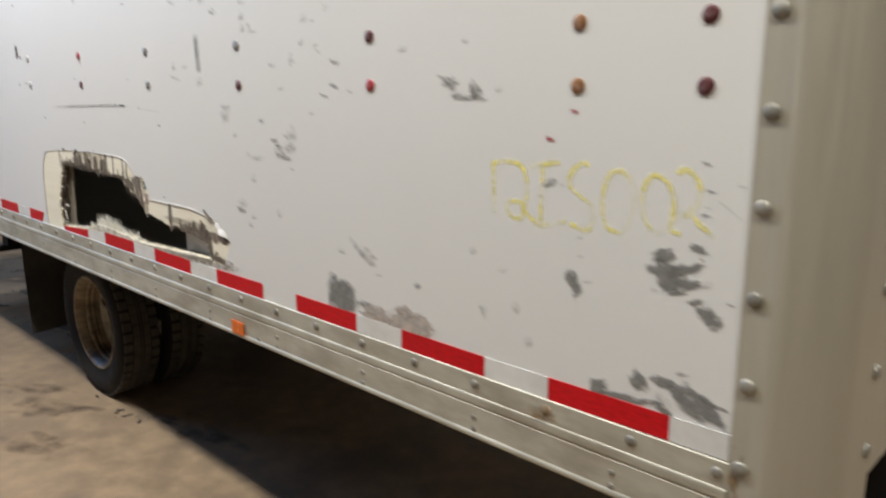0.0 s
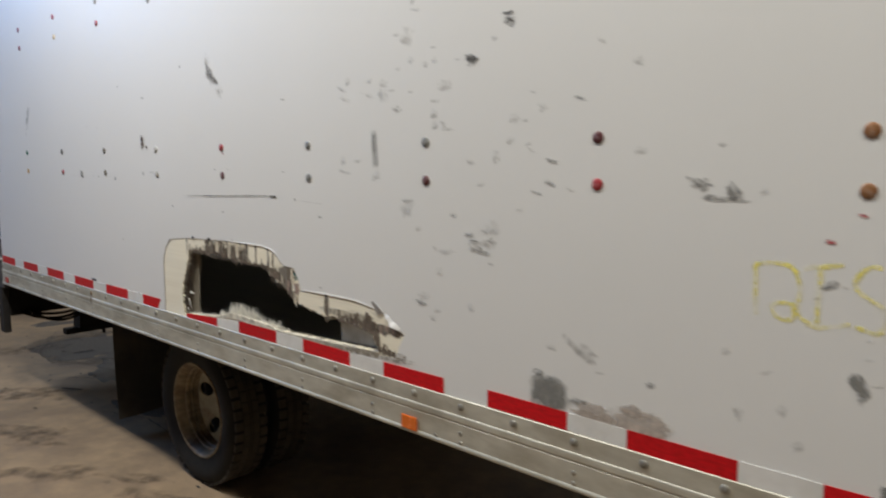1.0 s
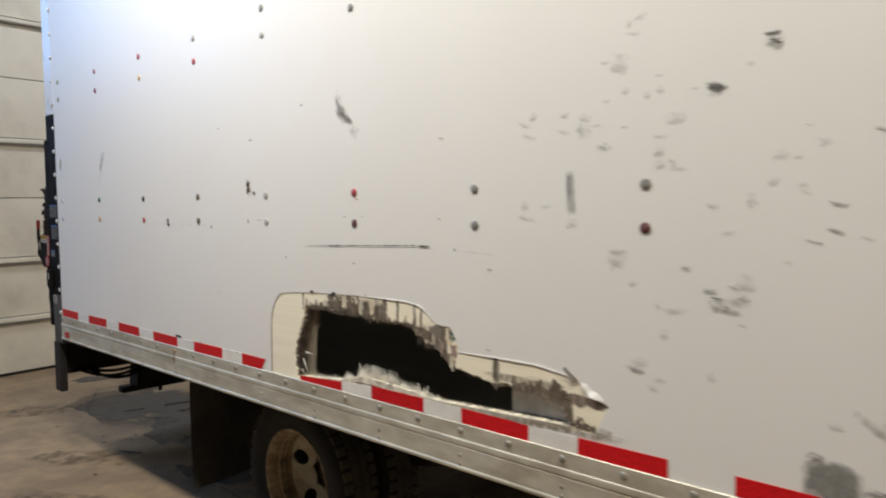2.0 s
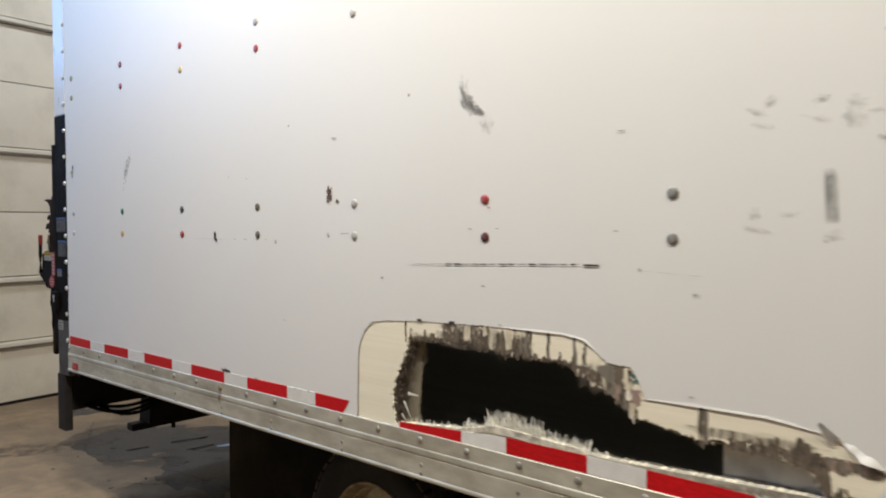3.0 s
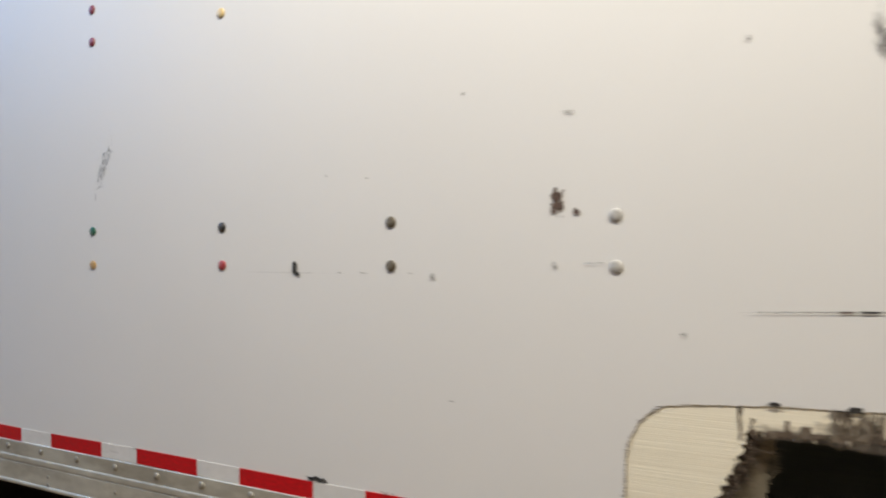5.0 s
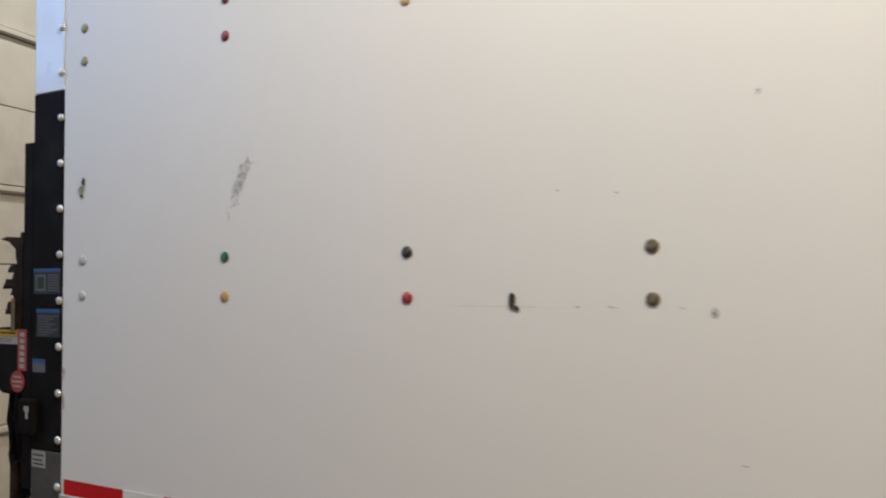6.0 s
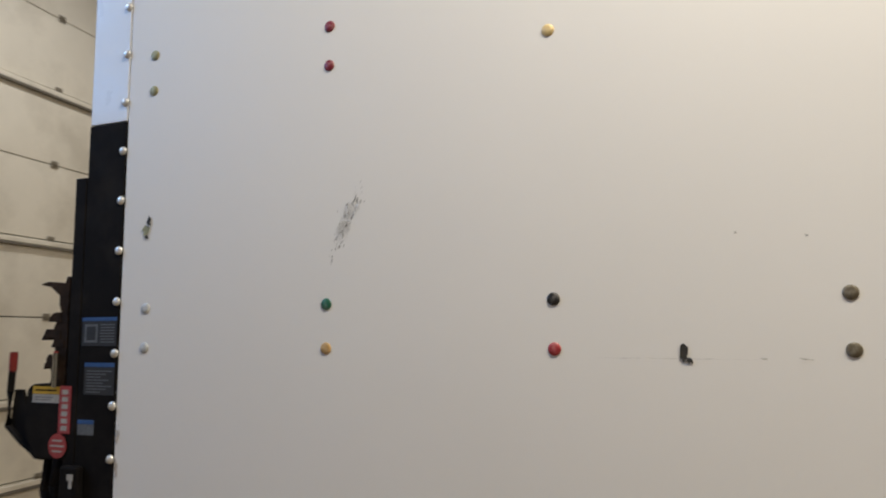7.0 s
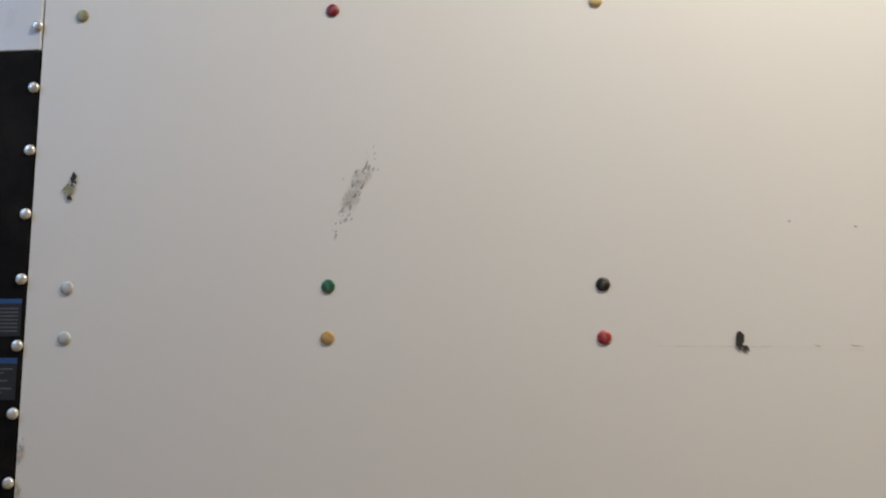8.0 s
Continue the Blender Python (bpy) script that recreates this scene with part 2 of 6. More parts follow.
blotch = nodes.new("ShaderNodeTexNoise")
blotch.inputs["Scale"].default_value, blotch.inputs["Detail"].default_value = 3.0, 7
where = nodes.new("ShaderNodeTexCoord")
link(where.outputs["Object"], spot.inputs["Vector"])
link(where.outputs["Object"], blotch.inputs["Vector"])
both = nodes.new("ShaderNodeMath")
both.operation = "MULTIPLY"
link(spot.outputs["Fac"], both.inputs[0])
link(blotch.outputs["Fac"], both.inputs[1])
fade = nodes.new("ShaderNodeMapRange")
fade.inputs["From Min"].default_value, fade.inputs["From Max"].default_value, fade.inputs["To Max"].default_value = 0.09, 0.34, 0.85
link(both.outputs[0], fade.inputs["Value"])
link(fade.outputs[0], nodes["Principled BSDF"].inputs["Alpha"])
DOOR_CREAM = mat("cream_steel_door", (0.78, 0.72, 0.60), 0.45, vary=0.03, scale=5, dirt=(0.46, 0.41, 0.32), dirt_amount=0.45, dirt_scale=1.6, bump=0.06, bump_scale=180)
HINGE = mat("dull_hinge_steel", (0.22, 0.19, 0.14), 0.55, 0.3, vary=0.2, scale=40)
# dark joints, and the shade painted under the door braces
DOOR_SEAM_SHADE = mat("dark_seam_and_shade", (0.16, 0.14, 0.11), 0.7, vary=0.2, scale=20)
DRYWALL = mat("painted_block_wall", (0.34, 0.32, 0.28), 0.8, vary=0.05, scale=4, dirt=(0.25, 0.23, 0.20), dirt_amount=0.4, dirt_scale=1.2, bump=0.2, bump_scale=40)
# assumed pale wall colour, chosen to bounce light onto and under the truck
BOUNCE_WALL = mat("white_bounce_wall", (0.74, 0.73, 0.70), 0.6, vary=0.04, scale=4, dirt=(0.55, 0.53, 0.48), dirt_amount=0.4, dirt_scale=1.2, bump=0.15, bump_scale=40)
CEILING = mat("grey_steel_ceiling", (0.22, 0.215, 0.20), 0.7, vary=0.06, scale=4)
LAMP_BODY = mat("white_lamp_housing", (0.7, 0.7, 0.68), 0.4)
STICKER = mat("dark_grey_sticker", (0.016, 0.018, 0.024), 0.5, vary=0.1, scale=40)
STICKER_BLUE = mat("blue_sticker_band", (0.02, 0.08, 0.24), 0.5, vary=0.15, scale=60)
STICKER_LINE = mat("pale_sticker_print", (0.10, 0.11, 0.125), 0.5, vary=0.3, scale=120)
STICKER_YELLOW = mat("yellow_sticker", (0.52, 0.31, 0.02), 0.5, vary=0.15, scale=60)
STICKER_WHITE = mat("white_sticker", (0.36, 0.35, 0.33), 0.5, vary=0.15, scale=60)
STICKER_RED = mat("red_sticker", (0.32, 0.04, 0.045), 0.5, vary=0.15, scale=60)
GRIP = mat("red_rubber_grip", (0.20, 0.014, 0.012), 0.6, vary=0.15, scale=40)
CHROME = mat("bright_steel", (0.62, 0.60, 0.57), 0.2, 1.0)
LITTER = mat("pale_blue_litter", (0.45, 0.50, 0.58), 0.6, vary=0.1)
TWIG = mat("dark_litter", (0.04, 0.034, 0.028), 0.85, vary=0.3)
GLASS = bpy.data.materials.new("window_glass")
GLASS.use_nodes = True
GLASS.node_tree.nodes["Principled BSDF"].inputs["Transmission Weight"].default_value = 1
GLASS.node_tree.nodes["Principled BSDF"].inputs["Roughness"].default_value = 0.02


# ---- mesh helpers ----
def mesh_of(name, bm, material, smooth=False):
    me = bpy.data.meshes.new(name)
    if smooth:
        for face in bm.faces:
            face.smooth = True
    bm.to_mesh(me)
    bm.free()
    me.materials.append(material)
    if smooth:
        me.set_sharp_from_angle(angle=radians(38))
    return me


def part(name, bm, material, parent, label="", smooth=False):
    ob = new(name, mesh_of(name, bm, material, smooth))
    ob.parent = parent
    return tagged(ob, label)


def shared(name, me, parent, m, label=""):
    ob = new(name, me)
    ob.parent = parent
    ob.matrix_basis = m
    return tagged(ob, label)


def thing(name, label, category, group="", at=(0, 0, 0)):
    ob = new(name)
    ob.location = at
    return tagged(ob, label, category, group)


SHOP = Matrix.Translation((-6.30, 0.5, 0)) @ Matrix.Rotation(radians(6.84), 4, "Z") @ Matrix.Translation((6.30, -0.5, 0))


def structure(name, bm, material, label, category):
    ob = tagged(new(name, mesh_of(name, bm, material)), label, category, kind="structure")
    ob.matrix_basis = SHOP
    return ob


def box(x0, x1, y0, y1, z0, z1, bevel=0.0, bm=None):
    bm = bm or bmesh.new()
    vs = bmesh.ops.create_cube(bm, size=1, matrix=Matrix.LocRotScale(((x0 + x1) / 2, (y0 + y1) / 2, (z0 + z1) / 2), None, (x1 - x0, y1 - y0, z1 - z0)))["verts"]
    if bevel:
        es = list({e for v in vs for e in v.link_edges})
        bmesh.ops.bevel(bm, geom=es, offset=bevel, segments=2, affect="EDGES", profile=0.5)
    return bm


def sweep(profile, x0, x1, bm=None, axis="x"):
    """A closed profile of (y, z) drawn along x, or of (x, y) drawn along z."""
    bm = bm or bmesh.new()
    place = (lambda s, p: (s, p[0], p[1])) if axis == "x" else (lambda s, p: (p[0], p[1], s))
    a = [bm.verts.new(place(x0, p)) for p in profile]
    b = [bm.verts.new(place(x1, p)) for p in profile]
    n = len(profile)
    for i in range(n):
        bm.faces.new((a[i], a[(i + 1) % n], b[(i + 1) % n], b[i]))
    bm.faces.new(a[::-1])
    bm.faces.new(b)
    bmesh.ops.recalc_face_normals(bm, faces=bm.faces)
    return bm


def lathe(profile, segments=48, bm=None):
    """A profile of (radius, y) turned about the y axis."""
    bm = bm or bmesh.new()
    rings = []
    for r, y in profile:
        rings.append([bm.verts.new((r * math.cos(2 * math.pi * i / segments), y, r * math.sin(2 * math.pi * i / segments))) for i in range(segments)])
    for a, b in zip(rings, rings[1:]):
        for i in range(segments):
            bm.faces.new((a[i], a[(i + 1) % segments], b[(i + 1) % segments], b[i]))
    bmesh.ops.recalc_face_normals(bm, faces=bm.faces)
    return bm


def dome(radius, height, segments=14, rings=4):
    """A rivet head that bulges towards -y from y = 0."""
    prof = [(radius, 0.0)] + [(radius * math.cos(a), -height * (0.25 + 0.75 * math.sin(a))) for a in [i / rings * math.pi / 2 * 0.96 for i in range(rings + 1)]]
    bm = lathe(prof, segments)
    tip = bm.verts.new((0, -height, 0))
    ring = [v for v in bm.verts if v is not tip and abs(v.co.y - prof[-1][1]) < 1e-6]
    ring.sort(key=lambda v: math.atan2(v.co.z, v.co.x))
    for i in range(len(ring)):
        bm.faces.new((ring[i], ring[(i + 1) % len(ring)], tip))
    bmesh.ops.recalc_face_normals(bm, faces=bm.faces)
    return bm


def tube(points, radius, segments=8, bm=None):
    """A round hose or rod through a few points."""
    bm = bm or bmesh.new()
    pts = [Vector(p) for p in points]
    rings = []
    for i, p in enumerate(pts):
        d = (pts[min(i + 1, len(pts) - 1)] - pts[max(i - 1, 0)]).normalized()
        q = d.to_track_quat("Z", "Y")
        rings.append([bm.verts.new(p + q @ Vector((radius * math.cos(2 * math.pi * j / segments), radius * math.sin(2 * math.pi * j / segments), 0))) for j in range(segments)])
    for a, b in zip(rings, rings[1:]):
        for j in range(segments):
            bm.faces.new((a[j], a[(j + 1) % segments], b[(j + 1) % segments], b[j]))
    bm.faces.new(rings[0][::-1])
    bm.faces.new(rings[-1])
    bmesh.ops.recalc_face_normals(bm, faces=bm.faces)
    return bm


def arc_points(p0, p1, sag, n=10):
    """A hanging curve from p0 to p1."""
    a, b = Vector(p0), Vector(p1)
    return [a.lerp(b, i / n) - Vector((0, 0, sag * 4 * (i / n) * (1 - i / n))) for i in range(n + 1)]


def field_patch(field, w, h, step):
    """A flat sheet in the xz plane with the outline where field(u, v) crosses nought, u and v in -1..1 across w and h."""
    nx, nz = max(4, min(60, int(w / step))), max(4, min(60, int(h / step)))
    bm = bmesh.new()
    cover = bm.verts.layers.float.new("cover")
    val, grid, cut = {}, {}, {}
    for i in range(nx + 1):
        for j in range(nz + 1):
            edge = i in (0, nx) or j in (0, nz)
            val[i, j] = -0.01 if edge else field(2 * i / nx - 1, 2 * j / nz - 1)

    def corner(i, j):
        if (i, j) not in grid:
            grid[i, j] = bm.verts.new(((i / nx - 0.5) * w, 0, (j / nz - 0.5) * h))
            grid[i, j][cover] = min(1.0, max(0.0, val[i, j] / 0.32))
        return grid[i, j]

    def between(p, q):
        key = (min(p, q), max(p, q))
        if key not in cut:
            a, b = val[key[0]], val[key[1]]
            f = min(0.97, max(0.03, a / (a - b)))
            x, z = key[0][0] + f * (key[1][0] - key[0][0]), key[0][1] + f * (key[1][1] - key[0][1])
            cut[key] = bm.verts.new(((x / nx - 0.5) * w, 0, (z / nz - 0.5) * h))
        return cut[key]

    for i in range(nx):
        for j in range(nz):
            loop = [(i, j), (i + 1, j), (i + 1, j + 1), (i, j + 1)]
            poly = []
            for a, b in zip(loop, loop[1:] + loop[:1]):
                if val[a] > 0:
                    poly.append(corner(*a))
                if (val[a] > 0) != (val[b] > 0):
                    poly.append(between(a, b))
            if len(poly) >= 3:
                bm.faces.new(poly)
    return bm


def blot_field(seed, rough=0.7, freq=2.2, bias=0.0, aspect=1.0, square=2.6):
    off = Vector((seed * 7.31, seed * 3.17, seed * 1.93))

    def field(u, v):
        p = Vector((u * freq * aspect, v * freq, 0)) + off
        return 0.62 + bias - (abs(u) ** square + abs(v) ** square) ** (1 / square) + rough * (noise.noise(p) + 0.45 * noise.noise(p * 2.3) + 0.18 * noise.noise(p * 5.1))

    return field


def ragged(points, depth, length, seed, closed=True):
    """An outline through a few corners, broken up into short, uneven steps."""
    rnd = random.Random(seed)
    out = []
    n = len(points)
    for i in range(n if closed else n - 1):
        a, b = Vector(points[i]), Vector(points[(i + 1) % n])
        steps = max(1, int((b - a).length / length))
        side = Vector((-(b - a).y, (b - a).x)).normalized()
        for j in range(steps):
            f = (j + (rnd.random() - 0.5) * 0.5 * (j > 0)) / steps
            out.append(a.lerp(b, f) + side * depth * (rnd.random() - 0.5) * 2)
    return out


def plate_with_hole(x0, x1, z0, z1, hole, y0, y1):
    """An upright plate between y0 and y1 with a hole of any outline through it."""
    bm = bmesh.new()
    outer = [Vector(p) for p in ((x0, z0), (x1, z0), (x1, z1), (x0, z1))]
    rims = []
    for y in (y0, y1):
        edges, loops = [], []
        for loop in (outer, hole):
            vs = [bm.verts.new((p.x, y, p.y)) for p in loop]
            edges += [bm.edges.new((vs[i], vs[(i + 1) % len(vs)])) for i in range(len(vs))]
            loops.append(vs)
        bmesh.ops.triangle_fill(bm, use_beauty=True, use_dissolve=False, edges=edges)
        rims.append(loops)
    for la, lb in zip(*rims):
        for i in range(len(la)):
            k = (i + 1) % len(la)
            bm.faces.new((la[i], la[k], lb[k], lb[i]))
    bmesh.ops.recalc_face_normals(bm, faces=bm.faces)
    return bm


# ---- the workshop ----
# the truck stands a little askew in the bay: the building is turned about the foot of its door
WALL_X, EAST_X, SOUTH_Y, NORTH_Y, CEIL_Z = -6.30, 9.0, -9.0, 7.5, 5.7
floor = structure("floor", box(WALL_X - 0.3, EAST_X + 0.3, SOUTH_Y - 0.3, NORTH_Y + 0.3, -0.2, 0.0), CONCRETE, "stained brown-grey concrete workshop floor", "floor")
structure("ceiling", box(WALL_X - 0.3, EAST_X + 0.3, SOUTH_Y - 0.3, NORTH_Y + 0.3, CEIL_Z, CEIL_Z + 0.2), CEILING, "plain grey workshop ceiling", "ceiling")
structure("wall_south", box(WALL_X - 0.3, EAST_X + 0.3, SOUTH_Y - 0.3, SOUTH_Y, 0, CEIL_Z), DRYWALL, "plain painted workshop wall", "wall")
structure("wall_north", box(WALL_X - 0.3, EAST_X + 0.3, NORTH_Y, NORTH_Y + 0.3, 0, CEIL_Z), BOUNCE_WALL, "plain painted workshop wall", "wall")
structure("wall_east", box(EAST_X, EAST_X + 0.3, SOUTH_Y, NORTH_Y, 0, CEIL_Z), DRYWALL, "plain painted workshop wall", "wall")
DOOR_Y0, DOOR_Y1, DOOR_TOP = -0.9, 4.3, 4.88
WIN_Y0, WIN_Y1, WIN_Z0, WIN_Z1 = -3.0, -1.0, 3.1, 4.95
wall = bmesh.new()
box(WALL_X - 0.3, WALL_X - 0.03, SOUTH_Y, WIN_Y0, 0, CEIL_Z, bm=wall)
box(WALL_X - 0.3, WALL_X - 0.03, WIN_Y1, DOOR_Y0, 0, CEIL_Z, bm=wall)
box(WALL_X - 0.3, WALL_X - 0.03, DOOR_Y1, NORTH_Y, 0, CEIL_Z, bm=wall)
box(WALL_X - 0.3, WALL_X - 0.03, WIN_Y0, WIN_Y1, 0, WIN_Z0, bm=wall)
box(WALL_X - 0.3, WALL_X - 0.03, WIN_Y0, WIN_Y1, WIN_Z1, CEIL_Z, bm=wall)
box(WALL_X - 0.3, WALL_X - 0.03, DOOR_Y0, DOOR_Y1, DOOR_TOP, CEIL_Z, bm=wall)
structure("wall_west", wall, BOUNCE_WALL, "plain wall around the bay door, made pale for bounce", "wall")
window = tagged(new("window_1"), "plain glazed window letting in daylight", "window", kind="structure")
window.matrix_basis = SHOP
frame_bm = bmesh.new()
for y in (WIN_Y0, (WIN_Y0 + WIN_Y1) / 2 - 0.03, WIN_Y1 - 0.06):
    box(WALL_X - 0.22, WALL_X - 0.12, y, y + 0.06, WIN_Z0, WIN_Z1, bm=frame_bm)
for z in (WIN_Z0, WIN_Z1 - 0.06):
    box(WALL_X - 0.215, WALL_X - 0.125, WIN_Y0 + 0.06, WIN_Y1 - 0.06, z, z + 0.06, bm=frame_bm)
part("window_frame", frame_bm, LAMP_BODY, window)
pane = part("pane", box(WALL_X - 0.175, WALL_X - 0.167, WIN_Y0 + 0.03, WIN_Y1 - 0.03, WIN_Z0 + 0.03, WIN_Z1 - 0.03), GLASS, window)
pane.visible_shadow = False

# overhead bay door: flat cream sections, thin joints and stiffening ribs
door = tagged(new("door_1"), "closed cream sectional overhead garage door", "garage door", kind="structure")
door.matrix_basis = SHOP
SECTION, JOINT_0 = 0.61, 0.60
JOINTS = [0.0] + [JOINT_0 + SECTION * i for i in range(7)] + [DOOR_TOP]
BRACED = (1, 2, 4, 6)
HINGES = (DOOR_Y0 + 0.25, 2.57, DOOR_Y1 - 0.25)
hinge_bm = box(0.0, 0.007, -0.035, 0.035, -0.030, 0.026, 0.002)
box(0.004, 0.020, -0.014, 0.014, -0.008, 0.010, 0.003, bm=hinge_bm)
hinge_mesh = mesh_of("hinge", hinge_bm, HINGE)


def door_section(z0, z1):
    """One section of the door, its face slightly bowed."""
    n = 8
    face = [(WALL_X + 0.007 * math.sin(math.pi * i / n) ** 0.7, z0 + 0.005 + (z1 - z0 - 0.010) * i / n) for i in range(n + 1)]
    bm = sweep([(x, z) for x, z in face] + [(WALL_X - 0.028, z1 - 0.005), (WALL_X - 0.028, z0 + 0.005)], DOOR_Y0, DOOR_Y1)
    bmesh.ops.transform(bm, matrix=Matrix(((0, 1, 0, 0), (1, 0, 0, 0), (0, 0, 1, 0), (0, 0, 0, 1))), verts=bm.verts)
    bmesh.ops.recalc_face_normals(bm, faces=bm.faces)
    return bm


for i, (z0, z1) in enumerate(zip(JOINTS, JOINTS[1:])):
    section = part("panel", door_section(z0, z1), DOOR_CREAM, door, "", True)
    if i + 1 in BRACED:
        part("brace", box(WALL_X + 0.004, WALL_X + 0.034, DOOR_Y0 + 0.01, DOOR_Y1 - 0.01, z1 - 0.052, z1 - 0.012, 0.006), DOOR_CREAM, section)
        # a dark strip stands in for the brace's shade
        part("brace_shade", box(WALL_X + 0.004, WALL_X + 0.040, DOOR_Y0 + 0.01, DOOR_Y1 - 0.01, z1 - 0.074, z1 - 0.054, 0.003), DOOR_SEAM_SHADE, section, "dark strip painted as shade under the brace")
    if z1 < DOOR_TOP:
        for y in HINGES:
            shared("hinge", hinge_mesh, section, pose(WALL_X + (0.004 if i + 1 not in BRACED else 0.006), y, z1 + 0.004))
part("backing", box(WALL_X - 0.05, WALL_X - 0.0285, DOOR_Y0, DOOR_Y1, 0.0, DOOR_TOP), DOOR_SEAM_SHADE, door)
part("bottom_seal", box(WALL_X - 0.02, WALL_X + 0.006, DOOR_Y0, DOOR_Y1, 0.0, 0.03, 0.004), BLACK_STEEL, door)


def ceiling_light(x, y, turn=0, z=LAMP_Z):
    lamp = thing("ceiling_light", "long white strip light placed unseen under the ceiling", "ceiling light", "strip lights", (x, y, z))
    lamp.rotation_euler.z = radians(turn)
    part("housing", box(-1.2, 1.2, -0.14, 0.14, 0.02, 0.10, 0.01), LAMP_BODY, lamp)
    for s in (-0.8, 0.8):
        part("hanger", box(s - 0.01, s + 0.01, -0.01, 0.01, 0.10, CEIL_Z - z), LAMP_BODY, lamp)


for lx in LAMP_X:
    ceiling_light(lx, LAMP_Y)
# housings for the added far-side fill lamps
for far in FAR_FILL:
    ceiling_light(far[0], far[1], 0, far[2])
ceiling_light(REAR_LAMP[0], REAR_LAMP[1], 90, REAR_LAMP[2])

# ---- the truck ----
truck = thing("box_truck", "white scuffed box truck body with a torn side hole", "truck")
X0, X1 = -3.157, 2.80        # ends of the white side panel
BOX_Z0, BOX_Z1, BOX_Y1 = 0.93, 3.45, 2.44

# side panel: outer skin with the cut-out, cream core behind it with a smaller, torn opening
CUT = [(-0.594, 0.985), (-0.588, 1.218), (-0.578, 1.258), (-0.559, 1.293), (-0.536, 1.318), (-0.508, 1.335), (-0.470, 1.343), (-0.278, 1.358), (0.056, 1.367), (0.278, 1.366), (0.351, 1.357),
       (0.387, 1.331), (0.421, 1.302), (0.496, 1.297), (0.52, 1.265), (0.536, 1.220), (0.70, 1.222), (0.85, 1.222), (0.964, 1.208),
       (1.013, 1.191), (1.048, 1.160), (1.105, 1.143), (1.082, 1.095), (1.060, 1.054), (0.44, 1.030), (-0.10, 1.014), (-0.372, 0.996), (-0.40, 0.985)]
TORN = [(-0.395, 0.995), (-0.415, 1.04), (-0.405, 1.14), (-0.353, 1.229), (-0.335, 1.299), (-0.10, 1.312), (0.056, 1.296), (0.30, 1.288),
        (0.405, 1.240), (0.515, 1.168), (0.686, 1.142), (0.80, 1.150), (0.93, 1.135), (0.985, 1.058), (0.44, 1.036), (0.30, 1.040),
        (0.10, 1.050), (0.0, 1.048), (-0.10, 1.024), (-0.36, 0.998)]
skin_hole = ragged(CUT, 0.0018, 0.009, 3)
core_hole = ragged(TORN, 0.006, 0.006, 5)
side_panel = part("side_panel", plate_with_hole(X0, X1, BOX_Z0, BOX_Z1, skin_hole, 0.0, 0.0012), GELCOAT, truck)
core = part("core_layer", plate_with_hole(-0.9, 1.4, 0.95, 1.60, core_hole, 0.0017, 0.026), CREAM, truck, "exposed cream core board")
LINER = [(x + (0.0 if x > -0.3 else 0.10 if z < 1.2 else 0.055), z - (0.012 if z > 1.1 else -0.004)) for x, z in TORN]
part("inner_lining", plate_with_hole(X0, X1, BOX_Z0, BOX_Z1, ragged(LINER, 0.004, 0.004, 9), 0.029, 0.034), TAN_LINING, truck, "torn tan inner lining")
part("inner_sheet", box(0.730, 1.3, 0.037, 0.045, 0.97, 1.5), GREY_SHEET, truck, "grey sheet behind the torn hole")

# rest of the body
part("far_side", box(X0, X1, BOX_Y1 - 0.03, BOX_Y1, BOX_Z0, BOX_Z1), GELCOAT, truck)
part("roof", box(-3.30, 2.9, 0.004, BOX_Y1, BOX_Z1 + 0.002, BOX_Z1 + 0.006), ROOF, truck, "unseen white roof, made translucent to brighten the inside")
part("deck", box(-3.28, 2.88, 0.036, BOX_Y1 - 0.034, 0.90, 0.96), DECK, truck, "dark wooden load floor")
part("front_wall", box(2.905, 2.935, 0.252, BOX_Y1 - 0.115, 0.90, BOX_Z1), ALU_POST, truck)
part("rear_door", box(-3.29, -3.26, 0.09, BOX_Y1 - 0.09, 0.97, BOX_Z1), GELCOAT, truck)

# lower side rail: flange, rounded ridge, lower face and lip
RAIL = [(0.0, 0.984), (-0.004, 0.984), (-0.006, 0.982), (-0.006, 0.932), (-0.0072, 0.931), (-0.0086, 0.9285), (-0.0091, 0.924), (-0.0090, 0.914), (-0.0082, 0.910),
        (-0.0058, 0.9085), (-0.0060, 0.9055), (-0.0076, 0.9045), (-0.0080, 0.841), (-0.0102, 0.838), (-0.0114, 0.8355), (-0.0118, 0.831), (-0.0100, 0.826),
        (0.03, 0.826), (0.03, 0.832), (-0.003, 0.836), (-0.003, 0.92), (0.0, 0.925)]
rail = part("side_rail", sweep(RAIL, -3.158, 2.7845), ALU, truck, "dull aluminium lower side rail with rivets")
rivet_rail = mesh_of("rivet", dome(0.0115, 0.007), RIVET_DULL, True)
rivet_rust = mesh_of("rivet", dome(0.0125, 0.008), RIVET_RUST, True)
rivet_small = mesh_of("rivet", dome(0.0070, 0.003, 10, 3), RIVET_DULL, True)
for i in range(-1, 28):
    x = 2.385 - 0.2047 * i
    rusty = i in (0, 19)
    shared("rivet", rivet_rust if rusty else rivet_rail, rail, pose(x, -0.0055, 0.960), "rusted rivet" if rusty else "")
    if rusty:
        run = part("rust_run", field_patch(blot_field(i + 3, 0.4, 2.0, 0.1), *((0.10, 0.05) if i == 0 else (0.06, 0.12)), 0.002), RUST_RUN, rail)
        run.location = (x - (0.012 if i == 0 else 0), -0.0110, 0.950 if i == 0 else 0.930)
shared("rivet", rivet_rail, rail, pose(2.765, -0.0055, 0.960))
